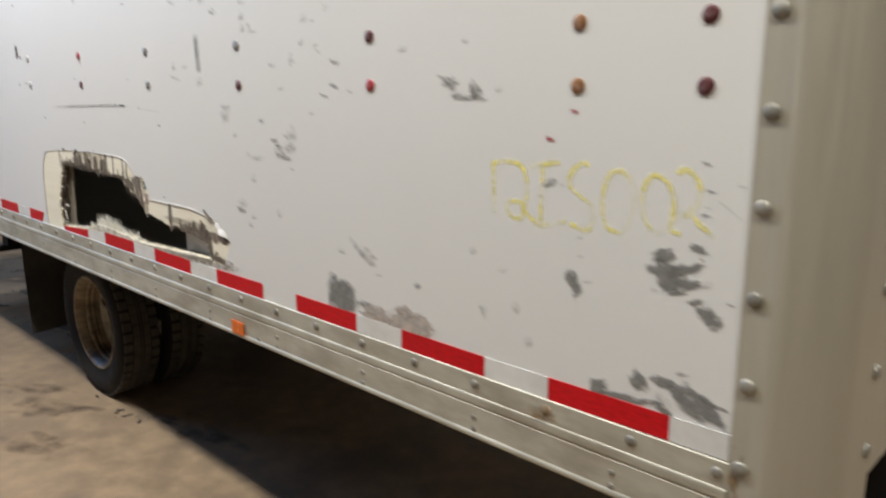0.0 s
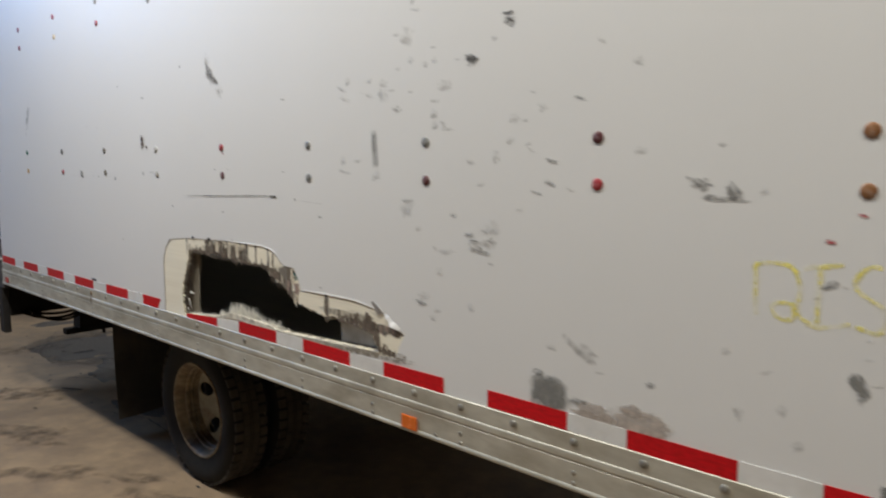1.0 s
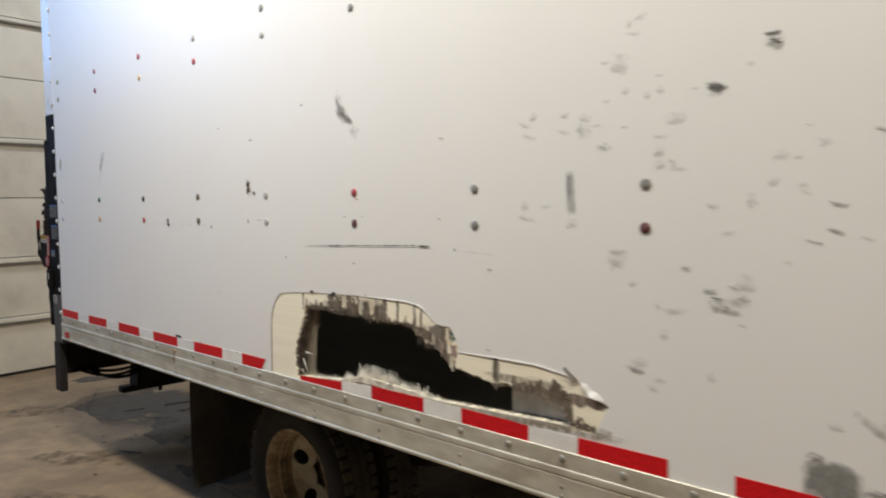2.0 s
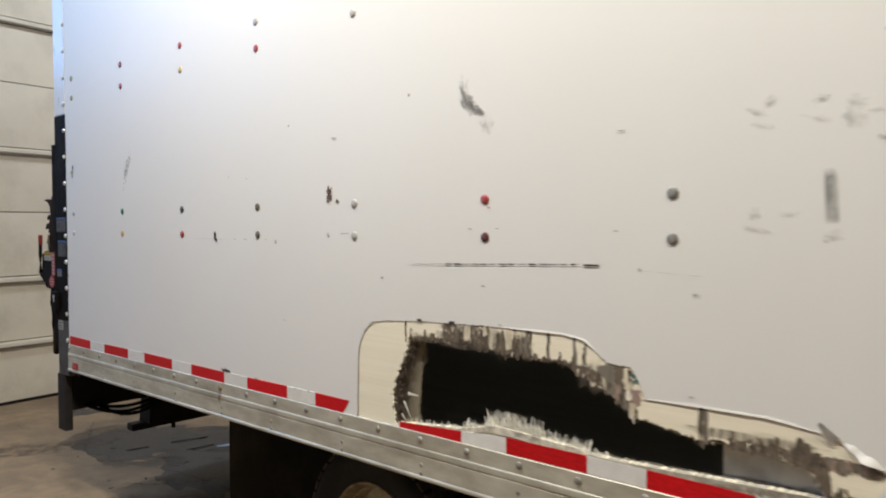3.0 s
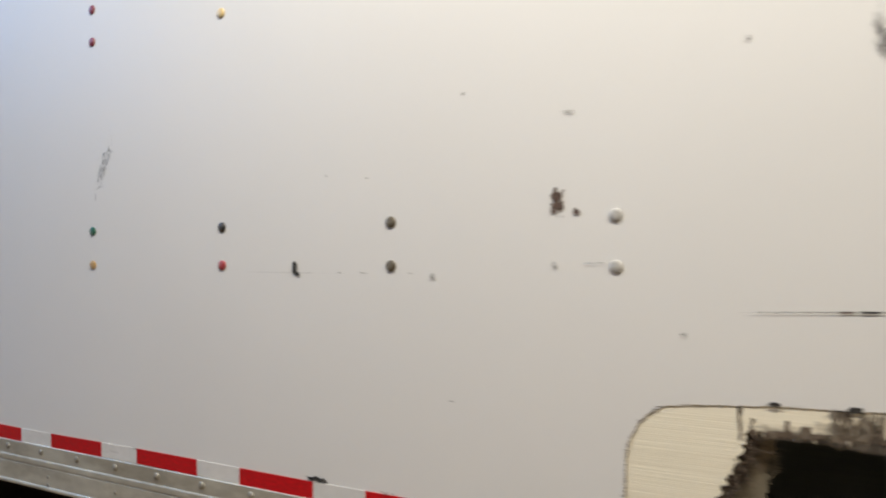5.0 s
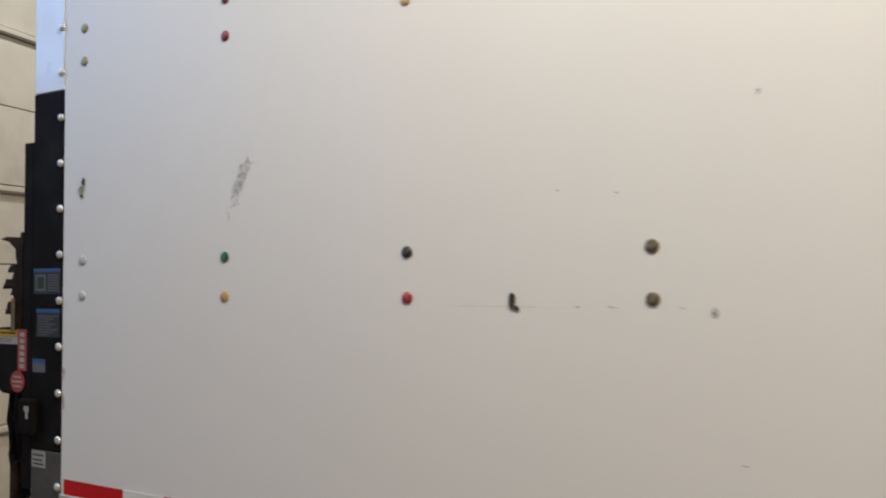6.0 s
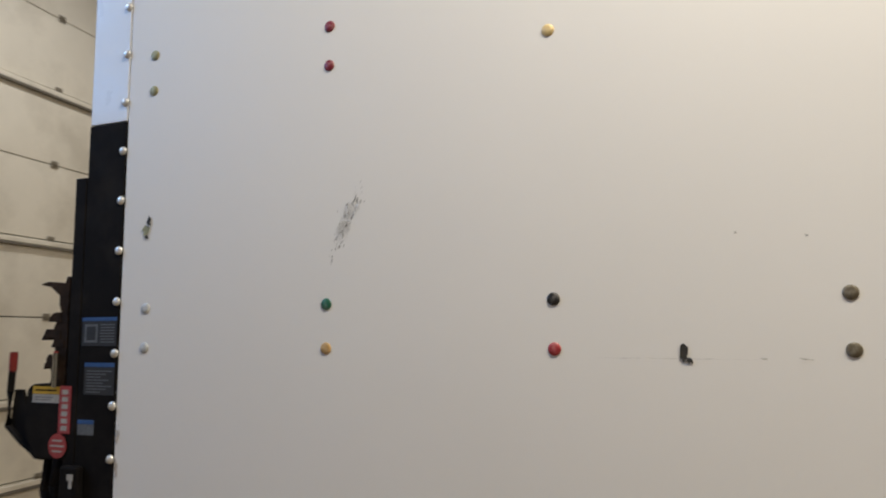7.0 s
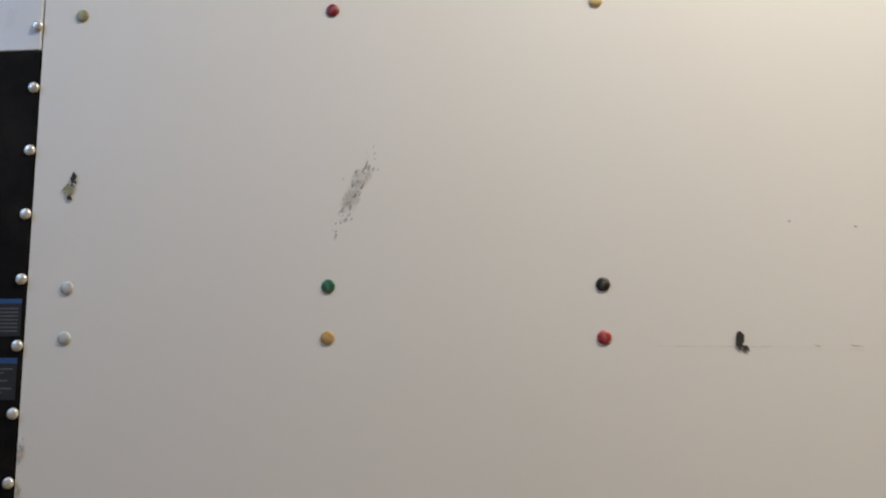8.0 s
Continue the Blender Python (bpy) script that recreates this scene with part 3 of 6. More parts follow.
for x in (2.552, 2.178, 1.772, 1.36, 0.95, 0.54, 0.13, -0.27, -0.676, -1.12, -1.49, -1.90, -2.32, -2.69):
    for z in (0.877, 0.847):
        shared("rivet", rivet_small, rail, pose(x, -0.0080, z))
shared("rivet", rivet_small, rail, pose(1.255, -0.0080, 0.846))
part("side_reflector", box(1.102, 1.174, -0.016, -0.0105, 0.836, 0.882, 0.003), ORANGE, rail, "orange side reflector")
part("rear_reflector", box(-3.085, -3.015, -0.015, -0.0105, 0.846, 0.884, 0.003), RED_PLASTIC, rail, "small red reflector")

# reflective tape: red and white pieces in turn
PERIOD, RED_LEN = 0.4605, 0.281
for i in range(0, 13):
    x = 2.385 - PERIOD * i
    for name, a, b, stuff_mat in (("red_tape", x, x + RED_LEN, TAPE_RED), ("white_tape", x + RED_LEN, x + PERIOD, TAPE_WHITE)):
        a, b = max(a, X0 + 0.004), min(b, 2.782)
        if -0.66 < a < -0.40 or (name == "white_tape" and i == 3):
            continue
        if a < -0.62 < b:
            b = -0.64
        bm = box(a + 0.0006, b - 0.0006, -0.0022, -0.0004, 0.9845, 1.034)
        for v in bm.verts:
            v.co.z += 0.0016 * math.sin(v.co.x * 5.1)
            if -0.5 < v.co.x < 0.1 and v.co.z > 1.0:
                v.co.z -= 0.030 * min(1.0, (0.1 - v.co.x) / 0.47)
        if abs(b + 0.64) < 1e-6:
            for v in bm.verts:
                if v.co.x > b - 0.01 and v.co.z < 1.0:
                    v.co.x -= 0.035
        part(name, bm, stuff_mat, side_panel)

# front corner post, rounded
arc = [(2.835 + 0.11 * math.sin(a), 0.11 - 0.118 * math.cos(a)) for a in [i / 12 * math.pi / 2 for i in range(13)]]
outer = [(2.785, -0.006), (2.83, -0.006)] + arc + [(2.945, 0.25)]
inner = [(x - 0.004 if i > 2 else x, y + 0.0045) for i, (x, y) in enumerate(outer)][::-1]
front_post = part("front_corner_post", sweep(outer + inner, 0.82, BOX_Z1, axis="z"), ALU_POST, truck, "rounded aluminium front corner post", True)
for rx, rz, rw, rh, seed in ((2.797, 0.965, 0.04, 0.12, 61), (2.806, 0.905, 0.05, 0.09, 62)):
    stain = part("rust_stain", field_patch(blot_field(seed, 0.5, 2.2, 0.05), rw, rh, 0.003), RUST_RUN, front_post)
    stain.location = (rx, -0.0066, rz)
rivet_post = mesh_of("rivet", dome(0.0145, 0.009), RIVET_DULL, True)
for i in range(-1, 16):
    shared("rivet", rivet_post, front_post, pose(2.806, -0.0055, 0.982 + 0.155 * i))
    shared("rivet", rivet_post, front_post, pose(2.944, 0.218, 0.982 + 0.155 * i, 0, 0, 90))

# rear corner post: pale above, black below, steel foot
rear_post = part("rear_post", box(-3.313, -3.162, -0.0015, 0.08, 2.338, BOX_Z1, 0.003), POST_WHITE, truck, "pale painted upper rear corner post")
black_post = part("black_post", box(-3.314, -3.162, -0.0025, 0.082, 1.12, 2.336, 0.003), BLACK_PAINT, truck, "black painted lower rear corner post")
foot = part("post_foot", box(-3.313, -3.162, -0.0020, 0.081, 0.79, 1.118, 0.005), GALV, truck, "weathered steel foot of the rear post")
part("trim_strip", box(-3.1615, -3.1573, 0.006, 0.02, 0.99, BOX_Z1), DARK_STEEL, truck)
rivet_rear = mesh_of("rivet", dome(0.0135, 0.009), RIVET, True)
for i in range(-2, 14):
    z = 1.3146 + 0.1548 * i
    shared("rivet", rivet_rear, black_post if z < 2.336 else rear_post, pose(-3.171, -0.0022, z))

# ---- plugs in the panel: pairs of domed rivet heads along the inner posts ----
PLUG = {}
for name, colour, rough in (("oxblood", (0.105, 0.024, 0.028), 0.45), ("red", (0.38, 0.04, 0.05), 0.4), ("tan", (0.52, 0.33, 0.13), 0.45), ("straw", (0.66, 0.50, 0.24), 0.4), ("green", (0.02, 0.13, 0.08), 0.4),
                            ("black", (0.02, 0.02, 0.02), 0.4), ("olive", (0.13, 0.11, 0.075), 0.4), ("grey", (0.24, 0.24, 0.23), 0.4), ("white", (0.48, 0.47, 0.45), 0.45),
                            ("crimson", (0.22, 0.018, 0.035), 0.4), ("pale", (0.52, 0.54, 0.55), 0.45), ("brown", (0.28, 0.13, 0.05), 0.5), ("moss", (0.30, 0.29, 0.15), 0.5)):
    m = mat(name + "_plug_paint", colour, rough, 0.1, vary=0.25, scale=70, dirt=(0.45, 0.43, 0.40), dirt_amount=0.3, dirt_scale=95)
    PLUG[name] = mesh_of("plug", dome(0.0158, 0.0062, 18, 5), m, True)
COLUMNS = ((-3.06, "moss moss pale pale"), (-2.441, "crimson crimson green tan"), (-1.827, "red straw black red"), (-1.212, "white red olive olive"),
           (-0.606, "grey white white white"), (0.0, "grey grey red oxblood"), (0.610, "grey oxblood grey grey"), (1.216, "grey grey grey oxblood"),
           (1.826, "grey grey oxblood red"), (2.435, "brown brown brown brown"), (2.691, "oxblood brown oxblood oxblood"))
for x, names in COLUMNS:
    for name, z in zip(names.split(), (2.523, 2.411, 1.757, 1.641)):
        if z > 2.3 and x > -1.0:
            z += 0.03
        if z > 2.3 and x < -3:
            z += 0.010
        shared("plug", PLUG[name], side_panel, pose(x, 0.0005, z, 0, 37 * (x + z) * 10, 0), name.replace("moss", "yellow-green") + " painted rivet plug")

# ---- marks on the panel ----
serial = [0]


def mark(name, x, z, w, h, material, seed, turn=0.0, rough=0.42, freq=2.0, bias=0.12, aspect=1.0, step=0.0022, square=2.6):
    serial[0] += 1
    ob = part(name, field_patch(blot_field(seed, rough, freq, bias, aspect, square), w * 1.3, h * 1.3, step), material, side_panel)
    ob.matrix_basis = pose(x, -0.0009 - 0.00001 * serial[0], z, 0, turn, 0)
    return ob


# bare grey primer where the skin has flaked, near the front post
mark("bare_patch", 2.635, 1.340, 0.051, 0.0329, PRIMER, 200, -13, step=0.0026)
mark("bare_patch", 2.644, 1.303, 0.085, 0.0563, PRIMER, 201, 30, step=0.0026)
mark("bare_patch", 2.675, 1.319, 0.084, 0.0270, PRIMER, 202, -22, step=0.0026)
mark("bare_patch", 2.684, 1.294, 0.054, 0.0246, PRIMER, 203, -20, step=0.0026)
mark("bare_patch", 2.662, 1.274, 0.042, 0.0090, PRIMER, 204, -9, step=0.0014)
mark("scuff", 2.713, 1.299, 0.033, 0.0132, SMEAR_DARK, 205, -14, step=0.0023)
mark("bare_patch", 2.697, 1.362, 0.041, 0.0162, PRIMER, 206, 8, step=0.0026)
mark("scuff", 2.706, 1.344, 0.014, 0.0045, CHIP_GREY, 207, 3, step=0.0012)
mark("bare_patch", 2.701, 1.265, 0.037, 0.0140, PRIMER, 208, -2, step=0.0022)
mark("bare_patch", 2.725, 1.243, 0.051, 0.0401, PRIMER, 209, 41, step=0.0026)
mark("scuff", 2.618, 1.273, 0.018, 0.0083, SMEAR_DARK, 210, -4, step=0.0015)
mark("scuff", 2.703, 1.511, 0.023, 0.0089, CHIP_GREY, 211, 16, step=0.0016)
mark("scuff", 2.714, 1.465, 0.026, 0.0064, CHIP_GREY, 212, 11, step=0.0012)
mark("scuff", 2.707, 1.423, 0.024, 0.0071, CHIP_GREY, 213, 8, step=0.0013)
mark("scuff", 2.710, 1.436, 0.017, 0.0049, SMEAR_DARK, 214, 5, step=0.0012)
mark("scratch", 2.749, 1.436, 0.065, 0.0037, SMEAR_DARK, 215, 35, step=0.0012)
mark("scuff", 2.767, 1.478, 0.019, 0.0067, SMEAR_DARK, 216, 10, step=0.0012)
mark("scuff", 2.763, 1.272, 0.018, 0.0056, CHIP_GREY, 217, 11, step=0.0012)
mark("scuff", 2.375, 1.449, 0.041, 0.0163, CHIP_GREY, 218, -20, step=0.0026)
mark("scuff", 2.353, 1.421, 0.020, 0.0089, SMEAR_DARK, 219, -21, step=0.0016)
mark("scuff", 2.406, 1.448, 0.019, 0.0077, SMEAR_DARK, 220, 17, step=0.0014)
mark("bare_patch", 2.440, 1.250, 0.069, 0.0361, PRIMER, 221, 49, step=0.0026)
mark("scuff", 2.476, 1.261, 0.030, 0.0051, SMEAR_DARK, 222, -11, step=0.0012)
mark("smear", 2.452, 1.347, 0.019, 0.0076, SMEAR, 223, -9, step=0.0014)
mark("smear", 2.455, 1.310, 0.016, 0.0076, SMEAR, 224, -10, step=0.0014)
mark("bare_patch", 2.507, 1.049, 0.048, 0.0379, PRIMER, 225, -11, step=0.0026)
mark("bare_patch", 2.572, 1.045, 0.139, 0.0179, PRIMER, 226, -7, step=0.0026)
mark("bare_patch", 2.654, 1.042, 0.059, 0.0162, PRIMER, 227, 17, step=0.0026)
mark("bare_patch", 2.598, 1.086, 0.058, 0.0367, PRIMER, 228, 36, step=0.0026)
mark("bare_patch", 2.650, 1.098, 0.062, 0.0269, PRIMER, 229, 5, step=0.0026)
mark("scuff", 2.651, 1.056, 0.055, 0.0298, SMEAR_DARK, 230, 55, step=0.0026)
mark("bare_patch", 2.726, 1.069, 0.120, 0.0589, PRIMER, 231, 15, step=0.0026)
mark("bare_patch", 2.745, 1.083, 0.071, 0.0090, PRIMER, 232, 11, step=0.0014)
mark("scuff", 2.684, 1.124, 0.030, 0.0083, CHIP_GREY, 233, -9, step=0.0015)
mark("scratch", 2.326, 1.027, 0.116, 0.0044, CHIP_GREY, 234, -0, step=0.0012)
mark("chip", 2.455, 1.027, 0.042, 0.0028, CHIP_SOFT, 235, -2, step=0.0012)
mark("scratch", 2.727, 1.025, 0.135, 0.0025, CHIP_GREY, 236, 0, step=0.0012)
mark("smear", 2.202, 1.143, 0.041, 0.0237, SMEAR, 237, 65, step=0.0026)
mark("smear", 2.296, 1.169, 0.027, 0.0280, SMEAR, 238, -11, step=0.0026)
mark("smear", 2.330, 1.099, 0.032, 0.0266, SMEAR, 239, -24, step=0.0026)
mark("smear", 2.257, 1.246, 0.032, 0.0110, SMEAR, 240, -17, step=0.0020)
mark("smear", 2.167, 1.278, 0.026, 0.0224, SMEAR, 241, -35, step=0.0026)
mark("red_mark", 2.430, 1.593, 0.022, 0.007, RED_MARK, 29, 15)
mark("red_mark", 2.374, 1.537, 0.028, 0.010, RED_MARK, 30, 15)
# grey patch and tan flaking above the tape
mark("scuff", 1.692, 1.202, 0.038, 0.0192, SMEAR_DARK, 260, -1, step=0.0026)
mark("scuff", 1.787, 1.211, 0.125, 0.0400, SMEAR_DARK, 261, 22, step=0.0026)
mark("bare_patch", 1.684, 1.068, 0.118, 0.0960, PRIMER, 262, -11, 0.22, 1.6, 0.25, step=0.0026)
mark("scuff", 1.650, 1.124, 0.046, 0.0214, CHIP_GREY, 263, -9, step=0.0026)
mark("scuff", 1.842, 1.162, 0.037, 0.0079, SMEAR_DARK, 264, -4, step=0.0014)
mark("scuff", 1.987, 1.160, 0.033, 0.0148, CHIP_GREY, 265, -10, step=0.0026)
mark("scuff", 1.777, 1.072, 0.067, 0.0169, CHIP_GREY, 266, 1, step=0.0026)
mark("flaked_patch", 1.833, 1.052, 0.122, 0.0507, PRIMER_TAN, 267, 4, 0.30, 2.2, 0.22, step=0.0026)
mark("flaked_patch", 1.959, 1.057, 0.166, 0.0671, PRIMER_TAN, 268, -3, 0.30, 2.2, 0.22, step=0.0026)
mark("flaked_patch", 1.939, 1.085, 0.074, 0.0316, PRIMER_TAN, 269, -1, step=0.0026)
mark("flaked_patch", 1.808, 1.044, 0.102, 0.0259, PRIMER_TAN, 270, -3, step=0.0026)
mark("smear", 1.835, 1.989, 0.032, 0.0109, SMEAR, 280, 29, step=0.0019)
mark("scuff", 1.936, 1.932, 0.032, 0.0232, SMEAR_DARK, 281, 6, step=0.0026)
mark("scuff", 1.774, 1.856, 0.038, 0.0094, CHIP_GREY, 282, 20, step=0.0017)
mark("smear", 1.658, 1.839, 0.039, 0.0246, SMEAR, 283, 23, step=0.0026)
mark("scuff", 1.688, 1.700, 0.044, 0.0124, CHIP_GREY, 284, 18, step=0.0022)
mark("scuff", 1.683, 1.641, 0.047, 0.0129, CHIP_GREY, 285, 21, step=0.0023)
mark("scratch", 1.638, 1.615, 0.042, 0.0070, CHIP_GREY, 286, 14, step=0.0013)
mark("scuff", 1.748, 1.626, 0.034, 0.0089, SMEAR_DARK, 287, 16, step=0.0016)
mark("scuff", 1.946, 1.724, 0.043, 0.0182, SMEAR_DARK, 288, -8, step=0.0026)
mark("scuff", 2.145, 1.735, 0.026, 0.0119, SMEAR_DARK, 289, 13, step=0.0021)
mark("bare_patch", 2.095, 1.648, 0.060, 0.0290, CHIP_GREY, 290, 19, step=0.0026)
mark("bare_patch", 2.148, 1.616, 0.103, 0.0158, CHIP_GREY, 291, 1, step=0.0025)
mark("bare_patch", 2.173, 1.630, 0.052, 0.0290, CHIP_GREY, 292, 52, step=0.0026)
mark("smear", 2.239, 1.636, 0.023, 0.0144, SMEAR, 293, 1, step=0.0026)
mark("smear", 1.625, 1.880, 0.026, 0.0065, SMEAR, 294, 9, step=0.0012)
mark("smear", 1.619, 1.729, 0.041, 0.0085, SMEAR, 295, 29, step=0.0015)
# middle of the panel
mark("smear", 1.166, 2.181, 0.030, 0.0200, SMEAR, 310, -42, step=0.0026)
mark("smear", 1.198, 2.193, 0.050, 0.0194, SMEAR, 311, -5, step=0.0026)
mark("scratch", 1.180, 2.152, 0.048, 0.0113, SMEAR_DARK, 312, 10, step=0.0015)
mark("smear", 1.141, 2.077, 0.066, 0.0607, SMEAR, 313, 10, step=0.0026)
mark("scuff", 1.093, 2.088, 0.037, 0.0120, SMEAR_DARK, 314, 1, step=0.0016)
mark("scuff", 1.254, 2.034, 0.031, 0.0099, SMEAR_DARK, 315, 5, step=0.0013)
mark("scuff", 1.352, 1.990, 0.027, 0.0081, SMEAR_DARK, 316, 7, step=0.0012)
mark("chip", 1.406, 1.987, 0.059, 0.0210, CHIP_SOFT, 317, 19, step=0.0026)
mark("scuff", 1.407, 1.985, 0.052, 0.0390, CHIP_FAINT, 318, 14, step=0.0026)
mark("chip", 1.539, 2.095, 0.039, 0.0094, CHIP_SOFT, 319, 2, step=0.0017)
mark("scuff", 1.544, 2.075, 0.051, 0.0347, CHIP_FAINT, 320, 29, step=0.0026)
mark("chip", 1.546, 2.077, 0.036, 0.0121, CHIP_SOFT, 321, 27, step=0.0021)
mark("smear", 1.490, 2.035, 0.022, 0.0154, SMEAR, 322, 5, step=0.0020)
mark("smear", 1.157, 2.006, 0.029, 0.0219, SMEAR, 323, 7, step=0.0026)
mark("smear", 1.220, 1.988, 0.026, 0.0263, SMEAR, 324, -31, step=0.0026)
mark("smear", 1.258, 1.997, 0.029, 0.0213, SMEAR, 325, 0, step=0.0026)
mark("smear", 1.098, 1.984, 0.029, 0.0136, SMEAR, 326, -1, step=0.0018)
mark("scuff", 0.959, 1.957, 0.036, 0.0144, CHIP_FAINT, 327, -4, step=0.0019)
mark("smear", 1.026, 1.944, 0.054, 0.0244, SMEAR, 328, 8, step=0.0026)
mark("smear", 1.023, 1.909, 0.060, 0.0397, SMEAR, 329, 68, step=0.0026)
mark("smear", 0.955, 1.912, 0.071, 0.0140, SMEAR, 330, 19, step=0.0019)
mark("scuff", 0.818, 1.940, 0.059, 0.0163, SMEAR_DARK, 331, 20, step=0.0022)
mark("scuff", 0.848, 1.962, 0.035, 0.0228, SMEAR_DARK, 332, -20, step=0.0026)
mark("smear", 0.833, 1.906, 0.058, 0.0196, SMEAR, 333, 20, step=0.0026)
mark("scratch", 1.071, 1.920, 0.041, 0.0107, SMEAR_DARK, 334, 3, step=0.0014)
mark("scratch", 1.154, 1.911, 0.034, 0.0073, SMEAR_DARK, 335, 5, step=0.0012)
mark("scuff", 1.089, 1.862, 0.043, 0.0240, CHIP_FAINT, 336, 5, step=0.0026)
mark("smear", 1.300, 1.921, 0.060, 0.0339, SMEAR, 337, -4, step=0.0026)
mark("scuff", 1.260, 1.878, 0.045, 0.0170, SMEAR_DARK, 338, 4, step=0.0022)
mark("scuff", 1.257, 1.841, 0.034, 0.0369, SMEAR_DARK, 339, 4, step=0.0026)
mark("scuff", 1.260, 1.805, 0.035, 0.0250, SMEAR_DARK, 340, -22, step=0.0026)
mark("scuff", 1.295, 1.808, 0.033, 0.0165, SMEAR_DARK, 341, 49, step=0.0022)
mark("scratch", 1.313, 1.793, 0.052, 0.0112, SMEAR_DARK, 342, 1, step=0.0015)
mark("rub_bar", 0.980, 1.740, 0.096, 0.0230, RUB_GREY, 343, 87, 0.10, 1.5, 0.40, step=0.0026, square=9)
mark("smear", 0.985, 1.652, 0.048, 0.0317, SMEAR, 344, -0, step=0.0026)
mark("smear", 1.562, 1.816, 0.039, 0.0332, SMEAR, 345, -10, step=0.0026)
mark("scuff", 1.600, 1.808, 0.024, 0.0100, SMEAR_DARK, 346, -2, step=0.0013)
mark("scuff", 1.549, 1.756, 0.034, 0.0178, SMEAR_DARK, 347, -6, step=0.0024)
mark("scuff", 1.612, 1.745, 0.031, 0.0124, SMEAR_DARK, 348, -5, step=0.0016)
mark("scuff", 1.402, 1.697, 0.043, 0.0134, SMEAR_DARK, 349, 17, step=0.0018)
mark("scuff", 1.441, 1.633, 0.037, 0.0134, SMEAR_DARK, 350, -7, step=0.0018)
mark("smear", 1.497, 1.713, 0.033, 0.0352, SMEAR, 351, -0, step=0.0026)
mark("scratch", 0.817, 1.665, 0.075, 0.0135, SMEAR_DARK, 352, 14, step=0.0018)
mark("smear", 0.814, 1.703, 0.031, 0.0373, SMEAR, 353, -11, step=0.0026)
mark("smear", 0.894, 1.701, 0.046, 0.0147, SMEAR, 354, -2, step=0.0019)
mark("scratch", 1.129, 1.575, 0.050, 0.0120, CHIP_FAINT, 355, 1, step=0.0016)
mark("smear", 1.131, 1.555, 0.068, 0.0636, SMEAR, 356, 2, step=0.0026)
mark("scuff", 1.332, 1.541, 0.031, 0.0163, CHIP_FAINT, 357, 14, step=0.0022)
mark("scuff", 1.180, 1.492, 0.035, 0.0213, SMEAR_DARK, 358, -11, step=0.0026)
mark("scuff", 1.253, 1.436, 0.031, 0.0132, SMEAR_DARK, 359, 26, step=0.0017)
mark("scratch", 1.302, 1.430, 0.076, 0.0155, SMEAR_DARK, 360, -2, step=0.0020)
mark("scuff", 1.392, 1.487, 0.040, 0.0131, CHIP_GREY, 361, 2, step=0.0017)
mark("chip", 1.410, 1.470, 0.046, 0.0059, CHIP_SOFT, 362, 5, step=0.0012)
mark("scuff", 1.418, 1.449, 0.060, 0.0300, CHIP_FAINT, 363, 4, step=0.0026)
mark("scuff", 1.447, 1.439, 0.052, 0.0140, CHIP_GREY, 364, 7, step=0.0017)
mark("scuff", 1.459, 1.500, 0.042, 0.0155, CHIP_FAINT, 365, 5, step=0.0021)
mark("smear", 1.489, 1.510, 0.053, 0.0404, SMEAR, 366, 7, step=0.0026)
mark("scuff", 1.479, 1.473, 0.040, 0.0175, CHIP_FAINT, 367, 14, step=0.0023)
mark("scuff", 1.466, 1.468, 0.048, 0.0451, SMEAR_DARK, 368, 25, step=0.0026)
mark("scuff", 1.478, 1.409, 0.027, 0.0116, SMEAR_DARK, 369, 4, step=0.0015)
mark("smear", 1.272, 1.364, 0.032, 0.0313, SMEAR, 370, -5, step=0.0026)
mark("smear", 1.582, 1.568, 0.027, 0.0119, SMEAR, 371, -5, step=0.0016)
mark("scuff", 1.331, 1.541, 0.020, 0.0082, SMEAR_DARK, 372, 15, step=0.0012)
mark("scuff", 1.189, 1.260, 0.060, 0.0130, CHIP_GREY, 79, 8, bias=0.2)
mark("scuff", 1.264, 1.243, 0.034, 0.0160, SMEAR_DARK, 373, 5)
mark("scuff", 1.243, 1.216, 0.034, 0.0170, SMEAR_DARK, 374, 12)
mark("smear", 1.203, 1.283, 0.060, 0.0260, SMEAR, 375, 4)
mark("smear", 1.40, 1.27, 0.034, 0.030, SMEAR, 376, 4)
mark("scuff", 0.665, 1.244, 0.024, 0.0050, CHIP_GREY, 377, 6, step=0.0012)
mark("soiling", 0.930, 1.046, 0.380, 0.0230, SMEAR_TAN, 378, -2, 0.25, bias=0.3)
mark("soiling", 1.085, 1.062, 0.075, 0.0300, SMEAR_TAN, 379, -2, 0.3, bias=0.2)
# rear half
mark("scratch", 0.070, 1.5592, 0.640, 0.0030, CHIP_GREY, 82, -1.65, 0.30, 11.0, 0.25, 16.0, step=0.0012)
rnd = random.Random(82)
for i in range(15):
    x = -0.15 + 0.036 * i + 0.006 * rnd.random()
    mark("scratch", x, 1.5592 + (x - 0.07) * 0.0288, 0.020 + 0.022 * rnd.random(), 0.0029 + 0.0012 * rnd.random(), (CHIP_BROWN, CHIP, CHIP_SOFT)[i % 3], 820 + i, -1.65, step=0.0012)
mark("scratch", -0.240, 1.5500, 0.200, 0.0032, CHIP_GREY, 83, -2.0, 0.4, 3.0, 0.2, 4.0)
mark("scratch", 0.375, 1.5660, 0.060, 0.0044, CHIP, 84, -1)
mark("scratch", 0.618, 1.5520, 0.150, 0.003, SMEAR_DARK, 85, 2.5)
mark("scuff", -0.082, 2.108, 0.075, 0.0400, SMEAR_DARK, 400, 70)
mark("scuff", -0.070, 2.070, 0.105, 0.0420, CHIP_GREY, 401, 52)
